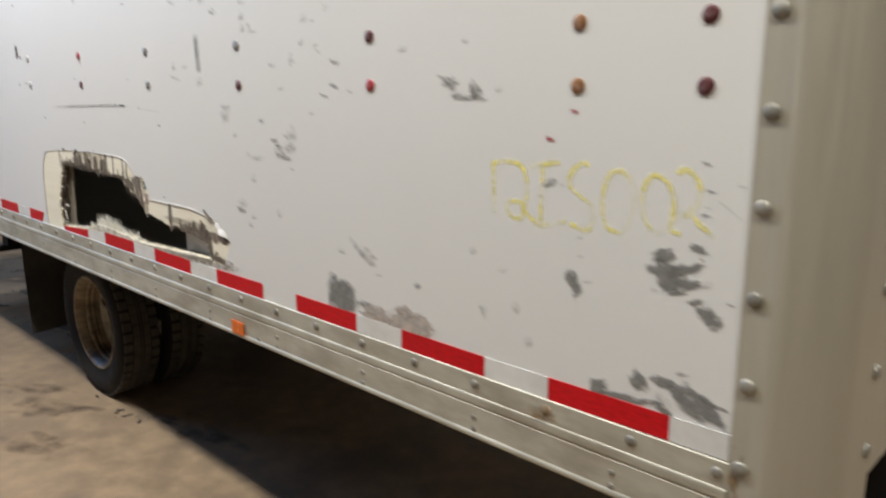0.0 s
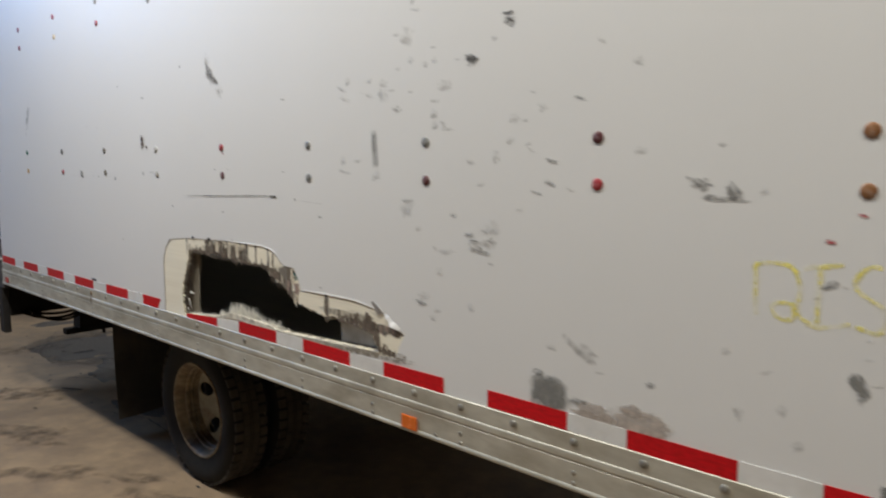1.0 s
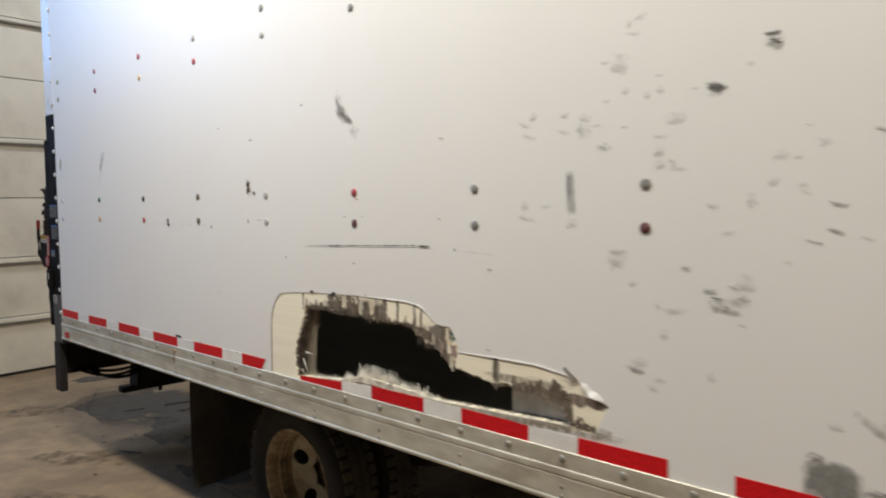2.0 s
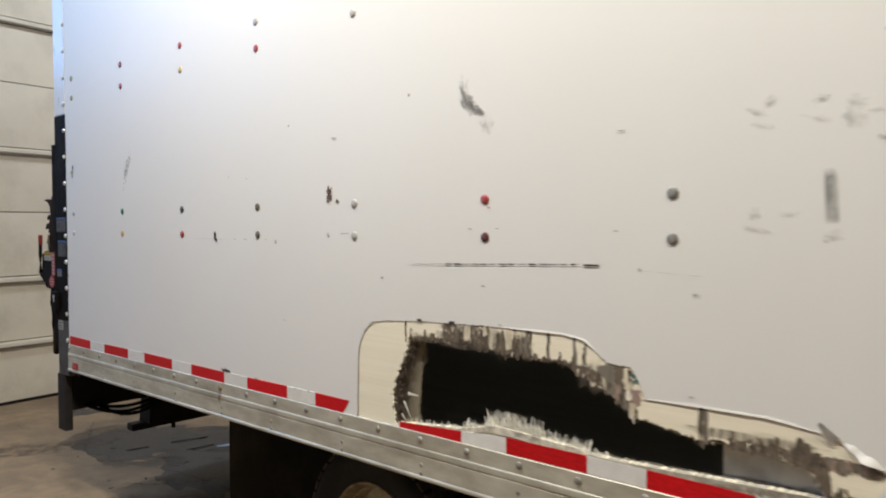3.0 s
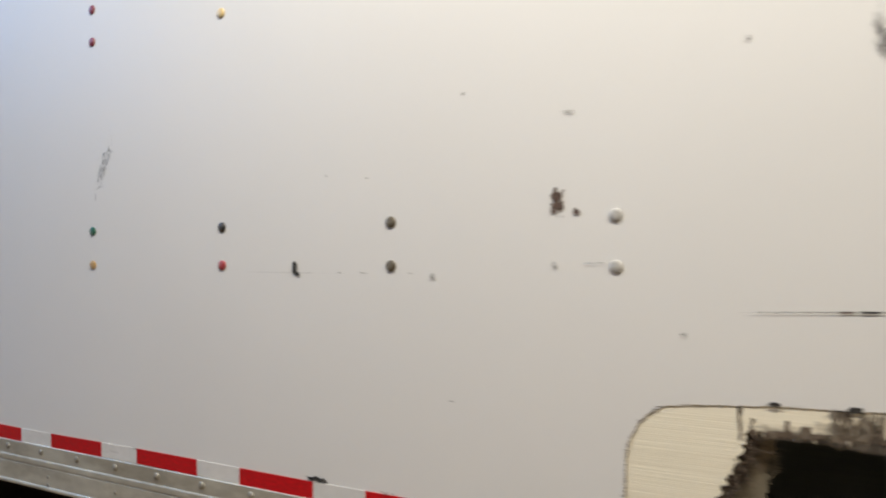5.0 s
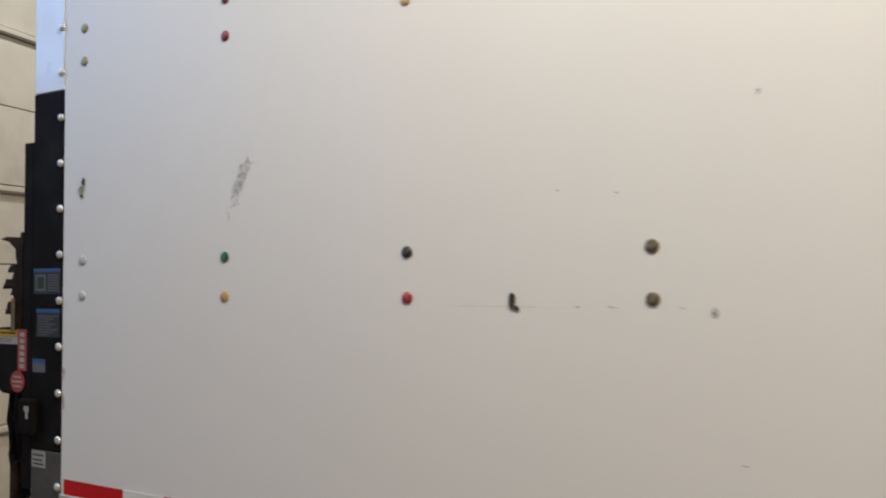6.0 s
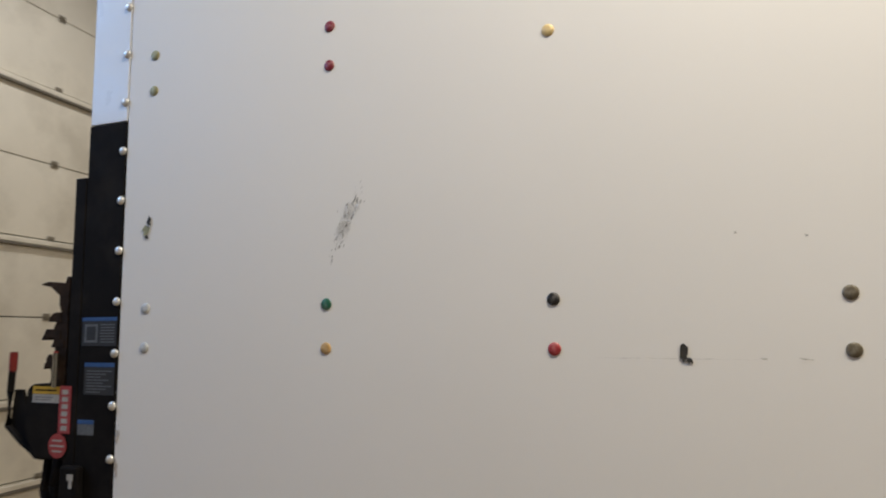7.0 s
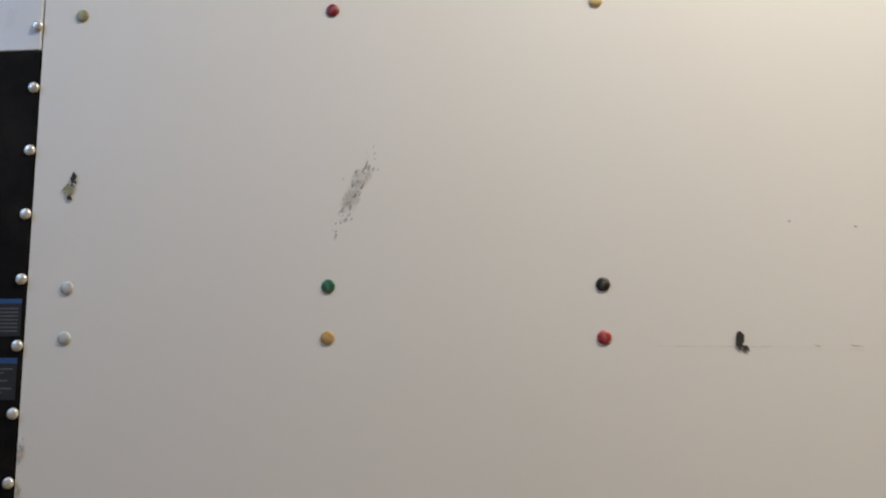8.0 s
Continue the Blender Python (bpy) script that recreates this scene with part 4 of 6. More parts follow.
mark("bare_patch", -0.040, 2.040, 0.080, 0.0280, CHIP_GREY, 402, 32)
mark("scuff", -0.060, 2.055, 0.100, 0.0500, SMEAR_DARK, 403, 48)
mark("scuff", -0.012, 2.024, 0.040, 0.0180, CHIP_GREY, 404, 18)
mark("smear", 0.012, 1.985, 0.050, 0.0450, SMEAR, 405, 64)
mark("chip", -0.278, 1.361, 0.026, 0.008, CHIP, 180, 0, 0.5)
mark("chip", -0.135, 1.364, 0.028, 0.009, CHIP, 181, 0, 0.5)
mark("chip", 0.060, 1.374, 0.018, 0.005, CHIP_GREY, 182, 0, 0.5)
mark("flaked_patch", -3.148, 1.385, 0.014, 0.050, PRIMER_TAN, 183, 0, 0.6)
mark("flaked_patch", -3.148, 1.290, 0.014, 0.060, PRIMER_TAN, 184, 0, 0.6)
mark("chip", -0.745, 1.792, 0.026, 0.060, CHIP_BROWN, 90, 4, 0.7, 2.6, 0.1)
mark("chip", -0.698, 1.768, 0.020, 0.014, CHIP_BROWN, 91, 10)
mark("chip", -0.753, 1.643, 0.016, 0.020, CHIP_GREY, 92)
mark("scratch", -0.658, 1.649, 0.052, 0.004, CHIP_GREY, 93, -2)
mark("chip", -1.540, 1.636, 0.013, 0.034, CHIP, 94, 4, 0.4, 2.0, 0.2)
mark("chip", -1.529, 1.617, 0.014, 0.010, CHIP, 95)
mark("chip", -1.084, 1.614, 0.020, 0.016, CHIP_GREY, 96, 20)
for i, (x, z, w, h) in enumerate(((-0.324, 2.115, 0.016, 0.012), (-0.991, 2.073, 0.012, 0.010), (-0.716, 2.001, 0.036, 0.009), (-0.459, 1.496, 0.015, 0.010),
                                  (-0.005, 1.489, 0.018, 0.008), (0.674, 1.502, 0.022, 0.009), (0.520, 1.559, 0.015, 0.011), (0.452, 1.661, 0.018, 0.005),
                                  (0.467, 1.927, 0.026, 0.005), (-0.057, 1.666, 0.022, 0.004), (-1.424, 1.891, 0.006, 0.006), (-1.287, 1.878, 0.010, 0.005),
                                  (-1.30, 1.622, 0.030, 0.003), (-1.38, 1.622, 0.016, 0.003), (-1.15, 1.622, 0.022, 0.003), (-1.03, 1.30, 0.016, 0.004), (0.05, 1.667, 0.02, 0.003))):
    mark("speck", x, z, w, h, CHIP_GREY, 100 + i, 5, 0.5, step=0.0012)
mark("red_mark", 0.017, 1.731, 0.020, 0.005, RED_MARK, 130, 3)
mark("chip", -1.463, 1.042, 0.060, 0.012, CHIP, 131, 4, 0.8)
for i, (x, z, w, h) in enumerate(((-2.223, 1.036, 0.030, 0.007), (-1.230, 1.037, 0.040, 0.010), (-0.965, 1.034, 0.018, 0.006), (-0.878, 1.036, 0.026, 0.007), (-2.339, 1.011, 0.060, 0.004), (-2.397, 1.006, 0.050, 0.003))):
    mark("tape_wear", x, z, w, h, CHIP_GREY if i < 4 else SMEAR_DARK, 190 + i, 2, 0.8, step=0.0014).location.y = -0.0030
rnd = random.Random(8)
specks = bmesh.new()
cover = specks.verts.layers.float.new("cover")
TOP, FOOT = Vector((-2.337, 2.081)), Vector((-2.425, 1.874))
for i in range(105):
    f = min(1.0, max(0.0, rnd.gauss(0.5, 0.24)))
    c = TOP.lerp(FOOT, f) + Vector((rnd.gauss(0, 0.012), rnd.gauss(0, 0.008)))
    size, turn = 0.0008 + 0.0040 * rnd.random() ** 2.2, radians(22 + rnd.gauss(0, 14))
    ring = []
    for k in range(6):
        r = size * (0.6 + 0.8 * rnd.random())
        u, v = r * math.cos(k * math.pi / 3) * 0.7, r * math.sin(k * math.pi / 3) * 2.0
        ring.append(specks.verts.new((c.x + u * math.cos(turn) + v * math.sin(turn), 0, c.y + v * math.cos(turn) - u * math.sin(turn))))
    for w in ring:
        w[cover] = 0.45 + 0.40 * rnd.random()
    specks.faces.new(ring)
rub = tagged(part("speckled_rub", specks, CHIP_GREY, side_panel), kind="stuff")
rub.location.y = -0.0012
mark("smear", -2.381, 1.977, 0.055, 0.150, SMEAR, 132, 24)
mark("scratch", -1.56, 1.621, 0.36, 0.0024, SMEAR, 133, 0.3, 0.5, 3.0, 0.1, 8.0, step=0.0015)
mark("chip", -3.070, 1.990, 0.028, 0.026, PLUG["moss"].materials[0], 170, 0, 0.5)
mark("chip", -3.058, 2.018, 0.012, 0.030, CHIP, 171, 0, 0.8)
mark("chip", -3.066, 1.970, 0.014, 0.010, CHIP, 172)


# ---- yellow crayon writing: 12IS002 ----
def crayon(points, width, seed):
    """A hand-drawn line through a few points of the panel, pressed harder here and there."""
    rnd = random.Random(seed)
    pts = [Vector(p) for p in points]
    line = []
    for i in range(len(pts) - 1):
        p0, p1, p2, p3 = pts[max(i - 1, 0)], pts[i], pts[i + 1], pts[min(i + 2, len(pts) - 1)]
        for j in range(7):
            t = j / 7
            line.append(0.5 * (2 * p1 + (p2 - p0) * t + (2 * p0 - 5 * p1 + 4 * p2 - p3) * t * t + (3 * p1 - p0 - 3 * p2 + p3) * t ** 3))
    line.append(pts[-1])
    bm = bmesh.new()
    cover = bm.verts.layers.float.new("cover")
    last = None
    for i, p in enumerate(line):
        d = line[min(i + 1, len(line) - 1)] - line[max(i - 1, 0)]
        side = Vector((-d.y, d.x)).normalized() * width * (0.8 + 0.3 * rnd.random()) / 2
        press = min(1.0, max(0.12, 0.5 + 0.9 * noise.noise(Vector((p.x * 22, p.y * 22, seed))) + 2.0 * (p.y - 1.43)))
        row = [bm.verts.new((p.x + side.x * f, 0, p.y + side.y * f)) for f in (1, 0.4, -0.4, -1)]
        for v, f in zip(row, (0, 1, 1, 0)):
            v[cover] = press * f
        if last:
            for k in range(3):
                bm.faces.new((last[k], row[k], row[k + 1], last[k + 1]))
        last = row
    ob = part("crayon_stroke", bm, CHALK, side_panel)
    ob.location = (0, -0.0007 - 0.00001 * seed, 0)


crayon([(2.230, 1.369), (2.227, 1.424), (2.225, 1.478)], 0.015, 0)
crayon([(2.223, 1.479), (2.256, 1.484), (2.287, 1.484), (2.307, 1.472), (2.316, 1.450), (2.318, 1.424), (2.311, 1.397)], 0.015, 1)
crayon([(2.306, 1.401), (2.283, 1.402), (2.265, 1.395), (2.266, 1.379), (2.281, 1.368), (2.300, 1.368), (2.309, 1.379), (2.307, 1.397)], 0.015, 2)
crayon([(2.311, 1.394), (2.321, 1.376), (2.340, 1.366)], 0.015, 3)
crayon([(2.324, 1.476), (2.340, 1.483), (2.362, 1.486), (2.399, 1.493)], 0.015, 4)
crayon([(2.357, 1.483), (2.356, 1.443), (2.354, 1.402), (2.355, 1.367)], 0.015, 5)
crayon([(2.333, 1.364), (2.358, 1.360), (2.377, 1.364), (2.417, 1.375)], 0.015, 6)
crayon([(2.467, 1.493), (2.452, 1.494), (2.434, 1.483), (2.422, 1.460), (2.428, 1.444), (2.450, 1.429), (2.472, 1.416), (2.480, 1.398), (2.477, 1.376), (2.465, 1.363), (2.448, 1.366), (2.426, 1.372)], 0.015, 7)
crayon([(2.529, 1.487), (2.547, 1.482), (2.562, 1.461), (2.567, 1.433), (2.563, 1.401), (2.549, 1.375), (2.531, 1.370), (2.513, 1.375), (2.502, 1.398), (2.499, 1.430), (2.506, 1.463), (2.518, 1.481), (2.529, 1.487)], 0.015, 8)
crayon([(2.606, 1.485), (2.624, 1.479), (2.639, 1.463), (2.646, 1.439), (2.645, 1.412), (2.636, 1.388), (2.619, 1.379), (2.603, 1.386), (2.590, 1.404), (2.584, 1.432), (2.586, 1.460), (2.595, 1.477), (2.606, 1.485)], 0.015, 9)
crayon([(2.649, 1.490), (2.661, 1.498), (2.676, 1.494), (2.690, 1.478), (2.695, 1.459), (2.690, 1.439), (2.674, 1.423), (2.656, 1.413), (2.644, 1.399), (2.647, 1.387), (2.663, 1.384)], 0.015, 10)
crayon([(2.666, 1.418), (2.682, 1.417), (2.696, 1.406), (2.710, 1.396), (2.725, 1.385)], 0.015, 11)

# ---- torn edges of the hole ----

def crossings(outline, x):
    """Heights at which an outline stands over x, lowest first."""
    out = []
    for (xa, za), (xb, zb) in zip(outline, outline[1:] + outline[:1]):
        if (xa <= x) != (xb <= x):
            out.append(za + (zb - za) * (x - xa) / (xb - xa))
    return sorted(out)


def spike(bm, root, tip, width, flat=0.35):
    """One torn sliver: a flat, tapering splinter."""
    root, tip = Vector(root), Vector(tip)
    side = (tip - root).cross(Vector((0, 1, 0))).normalized() * width / 2
    deep = Vector((0, width * flat / 2, 0))
    a = [bm.verts.new(root + side - deep), bm.verts.new(root - side - deep), bm.verts.new(root - side + deep), bm.verts.new(root + side + deep)]
    b = [bm.verts.new(tip + side * 0.25), bm.verts.new(tip - side * 0.25)]
    bm.faces.new((a[0], a[1], b[1], b[0]))
    bm.faces.new((a[2], a[3], b[0], b[1]))
    bm.faces.new((a[1], a[2], b[1]))
    bm.faces.new((a[3], a[0], b[0]))


def fringe(x0, x1, count, low, long, seed, edge=-1, up=-1, y0=0.006, y1=0.026, width=(0.002, 0.006), outline=TORN):
    rnd = random.Random(seed)
    bm = bmesh.new()
    for _ in range(count):
        x = x0 + (x1 - x0) * rnd.random()
        zs = crossings(outline, x)
        if len(zs) < 2:
            continue
        z = zs[edge]
        length = low + (long - low) * rnd.random() ** 2
        y = y0 + (y1 - y0) * rnd.random()
        spike(bm, (x, y, z - up * 0.008), (x + rnd.gauss(0, 0.25) * length, y + rnd.gauss(0, 0.006), z + up * length), width[0] + (width[1] - width[0]) * rnd.random())
    return bm


def flake(x0, x1, z0, z1, y, material, seed, teeth=0.005, name="torn_strip", taper=1.0):
    """One torn scrap of a layer, upright, with uneven sides and toothed ends."""
    rnd = random.Random(seed)
    w, h = x1 - x0, z1 - z0
    n = max(3, int(w / 0.0035))
    bm = bmesh.new()
    row = [(x0 + w * k / n, z0 + rnd.gauss(0, teeth)) for k in range(n + 1)]
    row += [(x1 - w * (1 - taper) * f * 0.4 + rnd.gauss(0, 0.0020), z0 + h * f) for f in (0.2, 0.4, 0.6, 0.8)]
    lean = rnd.gauss(0, 0.2) * (1 - taper)
    row += [(x0 + w * (0.5 + lean) + w * taper * (0.5 - k / n), z1 + rnd.gauss(0, teeth * 0.5)) for k in range(n + 1)]
    row += [(x0 + w * (1 - taper) * f * 0.4 + rnd.gauss(0, 0.0020), z0 + h * f) for f in (0.8, 0.6, 0.4, 0.2)]
    bm.faces.new([bm.verts.new((p[0], y, p[1])) for p in row])
    geom = bmesh.ops.extrude_face_region(bm, geom=bm.faces[:])["geom"]
    bmesh.ops.translate(bm, vec=(0, -0.0004, 0), verts=[g for g in geom if isinstance(g, bmesh.types.BMVert)])
    bmesh.ops.recalc_face_normals(bm, faces=bm.faces)
    return part(name, bm, material, core)


def band(x, low=0.0, high=1.0):
    """Heights between the hole (low) and the skin's cut (high) over x."""
    a, b = crossings(TORN, x)[-1], crossings(CUT, x)[-1]
    return a + (b - a) * low, a + (b - a) * high


# torn strips left between the cut and the hole: from, to, foot and head in parts of the band's height
BROWN_STRIPS = ((-0.180, -0.150, -0.1, 1.1), (-0.150, -0.118, -0.15, 1.0), (-0.118, -0.082, -0.1, 0.9), (-0.060, -0.034, -0.2, 1.1), (-0.034, 0.012, -0.15, 1.1),
                (0.040, 0.062, -0.1, 0.62), (0.060, 0.079, -0.2, 0.75), (0.104, 0.130, -0.1, 1.1), (0.130, 0.150, -0.1, 0.7), (0.150, 0.174, -0.05, 1.1),
                (0.315, 0.326, 0.0, 1.1), (0.346, 0.359, 0.2, 0.9), (0.681, 0.704, -0.1, 1.1))
rnd = random.Random(29)
for i, (a, b, low, high) in enumerate(BROWN_STRIPS):
    x = a
    while x < b - 0.002:
        w = min(b - x, 0.004 + 0.008 * rnd.random())
        if rnd.random() < 0.88:
            foot, head = band(x + w / 2, low + rnd.gauss(0, 0.10), high + rnd.gauss(0, 0.16))
            flake(x, x + w * 1.15, foot, max(head, foot + 0.012), 0.00150 - 0.00002 * (i % 5), (FIBRE_STREAK, FIBRE_STREAK, FIBRE_GREY, FIBRE)[rnd.randrange(4)], 300 + i * 20 + int(x * 1000) % 17, 0.005, taper=0.75)
        x += w
for i, (a, b, low, high) in enumerate(((-0.084, -0.060, 0.1, 1.0), (0.079, 0.102, 0.05, 1.0), (-0.010, 0.004, 0.55, 1.1), (0.118, 0.142, 0.72, 1.0), (-0.140, -0.128, 0.55, 1.0))):
    flake(a, b, *band((a + b) / 2, low, high), 0.0011, CREAM_TORN, 320 + i)
for i, (a, b, low, high) in enumerate(((-0.351, -0.345, -0.3, 1.1), (0.229, 0.236, -0.05, 1.1), (-0.326, -0.318, -0.1, 0.55), (-0.262, -0.254, -0.1, 0.5), (-0.228, -0.212, -0.1, 0.3))):
    flake(a, b, *band(max(a, -0.334), low, high), 0.0013, FIBRE_DARK, 340 + i, 0.003)
for i, (x, z, w, h) in enumerate(((-0.03, 1.322, 0.36, 0.085), (-0.12, 1.310, 0.20, 0.06), (0.10, 1.305, 0.16, 0.07), (0.40, 1.262, 0.16, 0.10), (0.82, 1.165, 0.34, 0.035), (-0.27, 1.302, 0.14, 0.03))):
    soil = part("soiling", field_patch(blot_field(700 + i, 0.35, 3.0, 0.15), w * 1.3, h * 1.3, 0.004), SOIL, core)
    soil.location = (x, 0.00155 - 0.00004 * i, z)
# the jumbled corner where several layers show
for i, (a, b, c, d, m) in enumerate(((0.322, 0.372, 1.252, 1.284, FIBRE), (0.362, 0.404, 1.246, 1.272, FIBRE_PINK), (0.372, 0.424, 1.234, 1.256, CREAM_TORN), (0.392, 0.424, 1.262, 1.292, FIBRE_GREY),
                                     (0.418, 0.450, 1.216, 1.300, FIBRE_GREY), (0.448, 0.478, 1.198, 1.298, FIBRE), (0.440, 0.462, 1.206, 1.246, FIBRE_PINK), (0.474, 0.500, 1.236, 1.292, CREAM_TORN),
                                     (0.476, 0.512, 1.178, 1.210, FIBRE), (0.496, 0.524, 1.200, 1.240, FIBRE_PINK), (0.486, 0.508, 1.216, 1.232, FIBRE_PALE))):
    flake(a, b, c, d, 0.0015 - 0.00012 * (i % 5), m, 360 + i, 0.004)
flake(0.496, 0.508, 1.272, 1.282, 0.0008, TEAL, 380, 0.003, "printed_scrap")
flake(0.500, 0.516, 1.256, 1.266, 0.0008, TEAL, 381, 0.003, "printed_scrap")
flake(0.488, 0.498, 1.258, 1.290, 0.0009, FIBRE_DARK, 383, 0.004)
flake(0.490, 0.508, 1.160, 1.205, 0.0004, CREAM_TORN, 382, 0.005)
rnd = random.Random(37)
for i in range(34):
    x = -0.335 + 0.60 * (i + rnd.random()) / 34
    z = band(x)[0]
    flake(x, x + 0.008 + 0.014 * rnd.random(), z - 0.008, z + 0.002 + 0.016 * rnd.random() ** 2, 0.0010 - 0.00001 * i, (FIBRE_DARK, FIBRE)[i % 3 == 2], 500 + i, 0.004, taper=0.35)
rnd = random.Random(33)
for i in range(16):
    x = 0.24 + 0.25 * rnd.random()
    z = band(x)[0]
    flake(x, x + 0.008 + 0.014 * rnd.random(), z - 0.010, z + 0.004 + 0.022 * rnd.random(), 0.0008 - 0.00003 * i, (FIBRE_DARK, FIBRE, FIBRE_GREY)[i % 3], 460 + i, 0.005, taper=0.4)
# dark torn mass under the cream at the front end, and the dirty end of the cut
rnd = random.Random(31)
for i in range(24):
    x = 0.755 + 0.215 * (i + rnd.random()) / 24
    w = 0.014 + 0.020 * rnd.random()
    z = band(x)[0]
    flake(x, x + w, z - 0.012, z + 0.006 + 0.046 * rnd.random() * (1.0 if x > 0.86 else 0.4), 0.0014 - 0.00003 * i, (FIBRE_DARK, FIBRE)[i % 2], 400 + i, 0.005, taper=0.4)
for i in range(12):
    x = 0.962 + 0.118 * i / 11
    top = min(1.160, crossings(CUT, min(x + 0.01, 1.10))[-1] + 0.003)
    flake(x, x + 0.022, 1.126 + 0.012 * rnd.random(), top - 0.008 * rnd.random(), 0.0014 - 0.00003 * i, (FIBRE, FIBRE_GREY, FIBRE_PINK)[i % 3] if i < 10 else FIBRE_DARK, 420 + i, 0.004, taper=0.8)
for i in range(7):
    x = 0.975 + 0.085 * i / 7
    flake(x, x + 0.016, 1.060, 1.074 + 0.028 * rnd.random() * (1 - i / 9), 0.0014 - 0.00003 * i, (FIBRE_DARK, FIBRE)[i % 2], 440 + i, 0.005, taper=0.4)
curl = part("curled_sliver", box(-0.009, 0.009, -0.001, 0.001, -0.024, 0.024), mat("grey_curled_skin", (0.40, 0.385, 0.38), 0.5, vary=0.2, scale=40), side_panel, "grey curled sliver of skin")
for v in curl.data.vertices:
    v.co.y -= 0.012 * max(0.0, (v.co.z + 0.030) / 0.06) ** 2
    v.co.x *= 1.5 if v.co.z < 0 else 0.5
curl.matrix_basis = pose(0.978, -0.0015, 1.214, 0, -38, 0)
tagged(part("torn_fringe", fringe(-0.34, 0.55, 420, 0.003, 0.022, 11), FIBRE, core, "dark torn fibres along the hole"), kind="stuff")
tagged(part("torn_fringe", fringe(-0.34, 0.30, 220, 0.002, 0.014, 41, y0=0.002, y1=0.020), FIBRE_DARK, core), kind="stuff")
tagged(part("torn_fringe", fringe(0.55, 0.99, 170, 0.003, 0.020, 12), FIBRE_DARK, core, "dark torn fibres along the hole"), kind="stuff")
tagged(part("torn_fringe", fringe(-0.34, 0.95, 90, 0.004, 0.018, 13, y0=0.003, y1=0.009), CREAM_TORN, core), kind="stuff")
tagged(part("torn_tuft", fringe(-0.09, -0.05, 40, 0.012, 0.036, 44, 0, 1, 0.003, 0.02, (0.002, 0.006)), FIBRE_PALE, core, "pale upright torn glass fibres"), kind="stuff")
tagged(part("torn_tuft", fringe(0.0, 0.20, 420, 0.006, 0.062, 14, 0, 1, 0.003, 0.024, (0.002, 0.007)), FIBRE_PALE, core, "pale upright torn glass fibres"), kind="stuff")
tagged(part("torn_tuft", fringe(0.18, 0.36, 260, 0.004, 0.040, 45, 0, 1, 0.003, 0.024, (0.002, 0.006)), FIBRE_PALE, core, "pale upright torn glass fibres"), kind="stuff")
rnd = random.Random(46)
for i in range(34):
    x = 0.005 + 0.40 * (i + rnd.random()) / 34
    z = crossings(TORN, x)[0]
    flake(x, x + 0.010 + 0.012 * rnd.random(), z - 0.006, z + (0.006 + 0.018 * rnd.random()) * (1.0 if x < 0.25 else 0.6), 0.012 + 0.0004 * i, TUFT, 600 + i, 0.004, "torn_flap", taper=0.5)
tagged(part("torn_tuft", fringe(-0.36, 0.0, 150, 0.003, 0.024, 15, 0, 1, 0.002, 0.02, (0.003, 0.007)), FIBRE_PALE, core), kind="stuff")
tagged(part("torn_tuft", fringe(0.33, 0.97, 160, 0.002, 0.009, 16, 0, 1, 0.002, 0.02, (0.004, 0.010)), FIBRE_PALE, core), kind="stuff")
# skin lifted off the board: a slight curl along the cut, more over the pointed front end
def lifted_skin(points, width, rise, seed, label):
    """A strip of skin along the cut, its free edge standing off the board."""
    bm = bmesh.new()
    pts = [Vector(p) for p in points]
    line = [p.lerp(q, k / 6) for p, q in zip(pts, pts[1:]) for k in range(6)] + [pts[-1]]
    last = None
    for i, p in enumerate(line):
        d = line[min(i + 1, len(line) - 1)] - line[max(i - 1, 0)]
        out = Vector((-d.y, d.x)).normalized()
        ends = min(1.0, i / 4, (len(line) - 1 - i) / 4)
        lift = rise * ends * (0.55 + 0.9 * noise.noise(Vector((p.x * 30, p.y * 30, seed))))
        lift = max(0.0, lift) + 0.0004
        w = width * (0.8 + 0.4 * noise.noise(Vector((p.x * 24, p.y * 24, seed + 5)))) * (0.3 + 0.7 * ends)
        row = [bm.verts.new((p.x + out.x * w * f, -lift * g - 0.0003, p.y + out.y * w * f)) for f, g in ((-0.1, 1.0), (0.3, 0.75), (0.65, 0.3), (1.0, 0.0))]
        if last:
            for k in range(3):
                bm.faces.new((last[k], row[k], row[k + 1], last[k + 1]))
        last = row
    geom = bmesh.ops.extrude_face_region(bm, geom=bm.faces[:])["geom"]
    bmesh.ops.translate(bm, vec=(0, 0.0006, 0), verts=[g for g in geom if isinstance(g, bmesh.types.BMVert)])
    bmesh.ops.recalc_face_normals(bm, faces=bm.faces)
    part("lifted_skin", bm, GELCOAT, side_panel, label, True)


lifted_skin(CUT[8:12], 0.007, 0.0018, 1, "white skin curling off the board")
lifted_skin(CUT[15:19], 0.007, 0.0012, 2, "white skin curling off the board")
lifted_skin([(1.012, 1.193), (1.030, 1.178), (1.048, 1.162), (1.090, 1.150)], 0.018, 0.011, 3, "white skin lifted off the board")
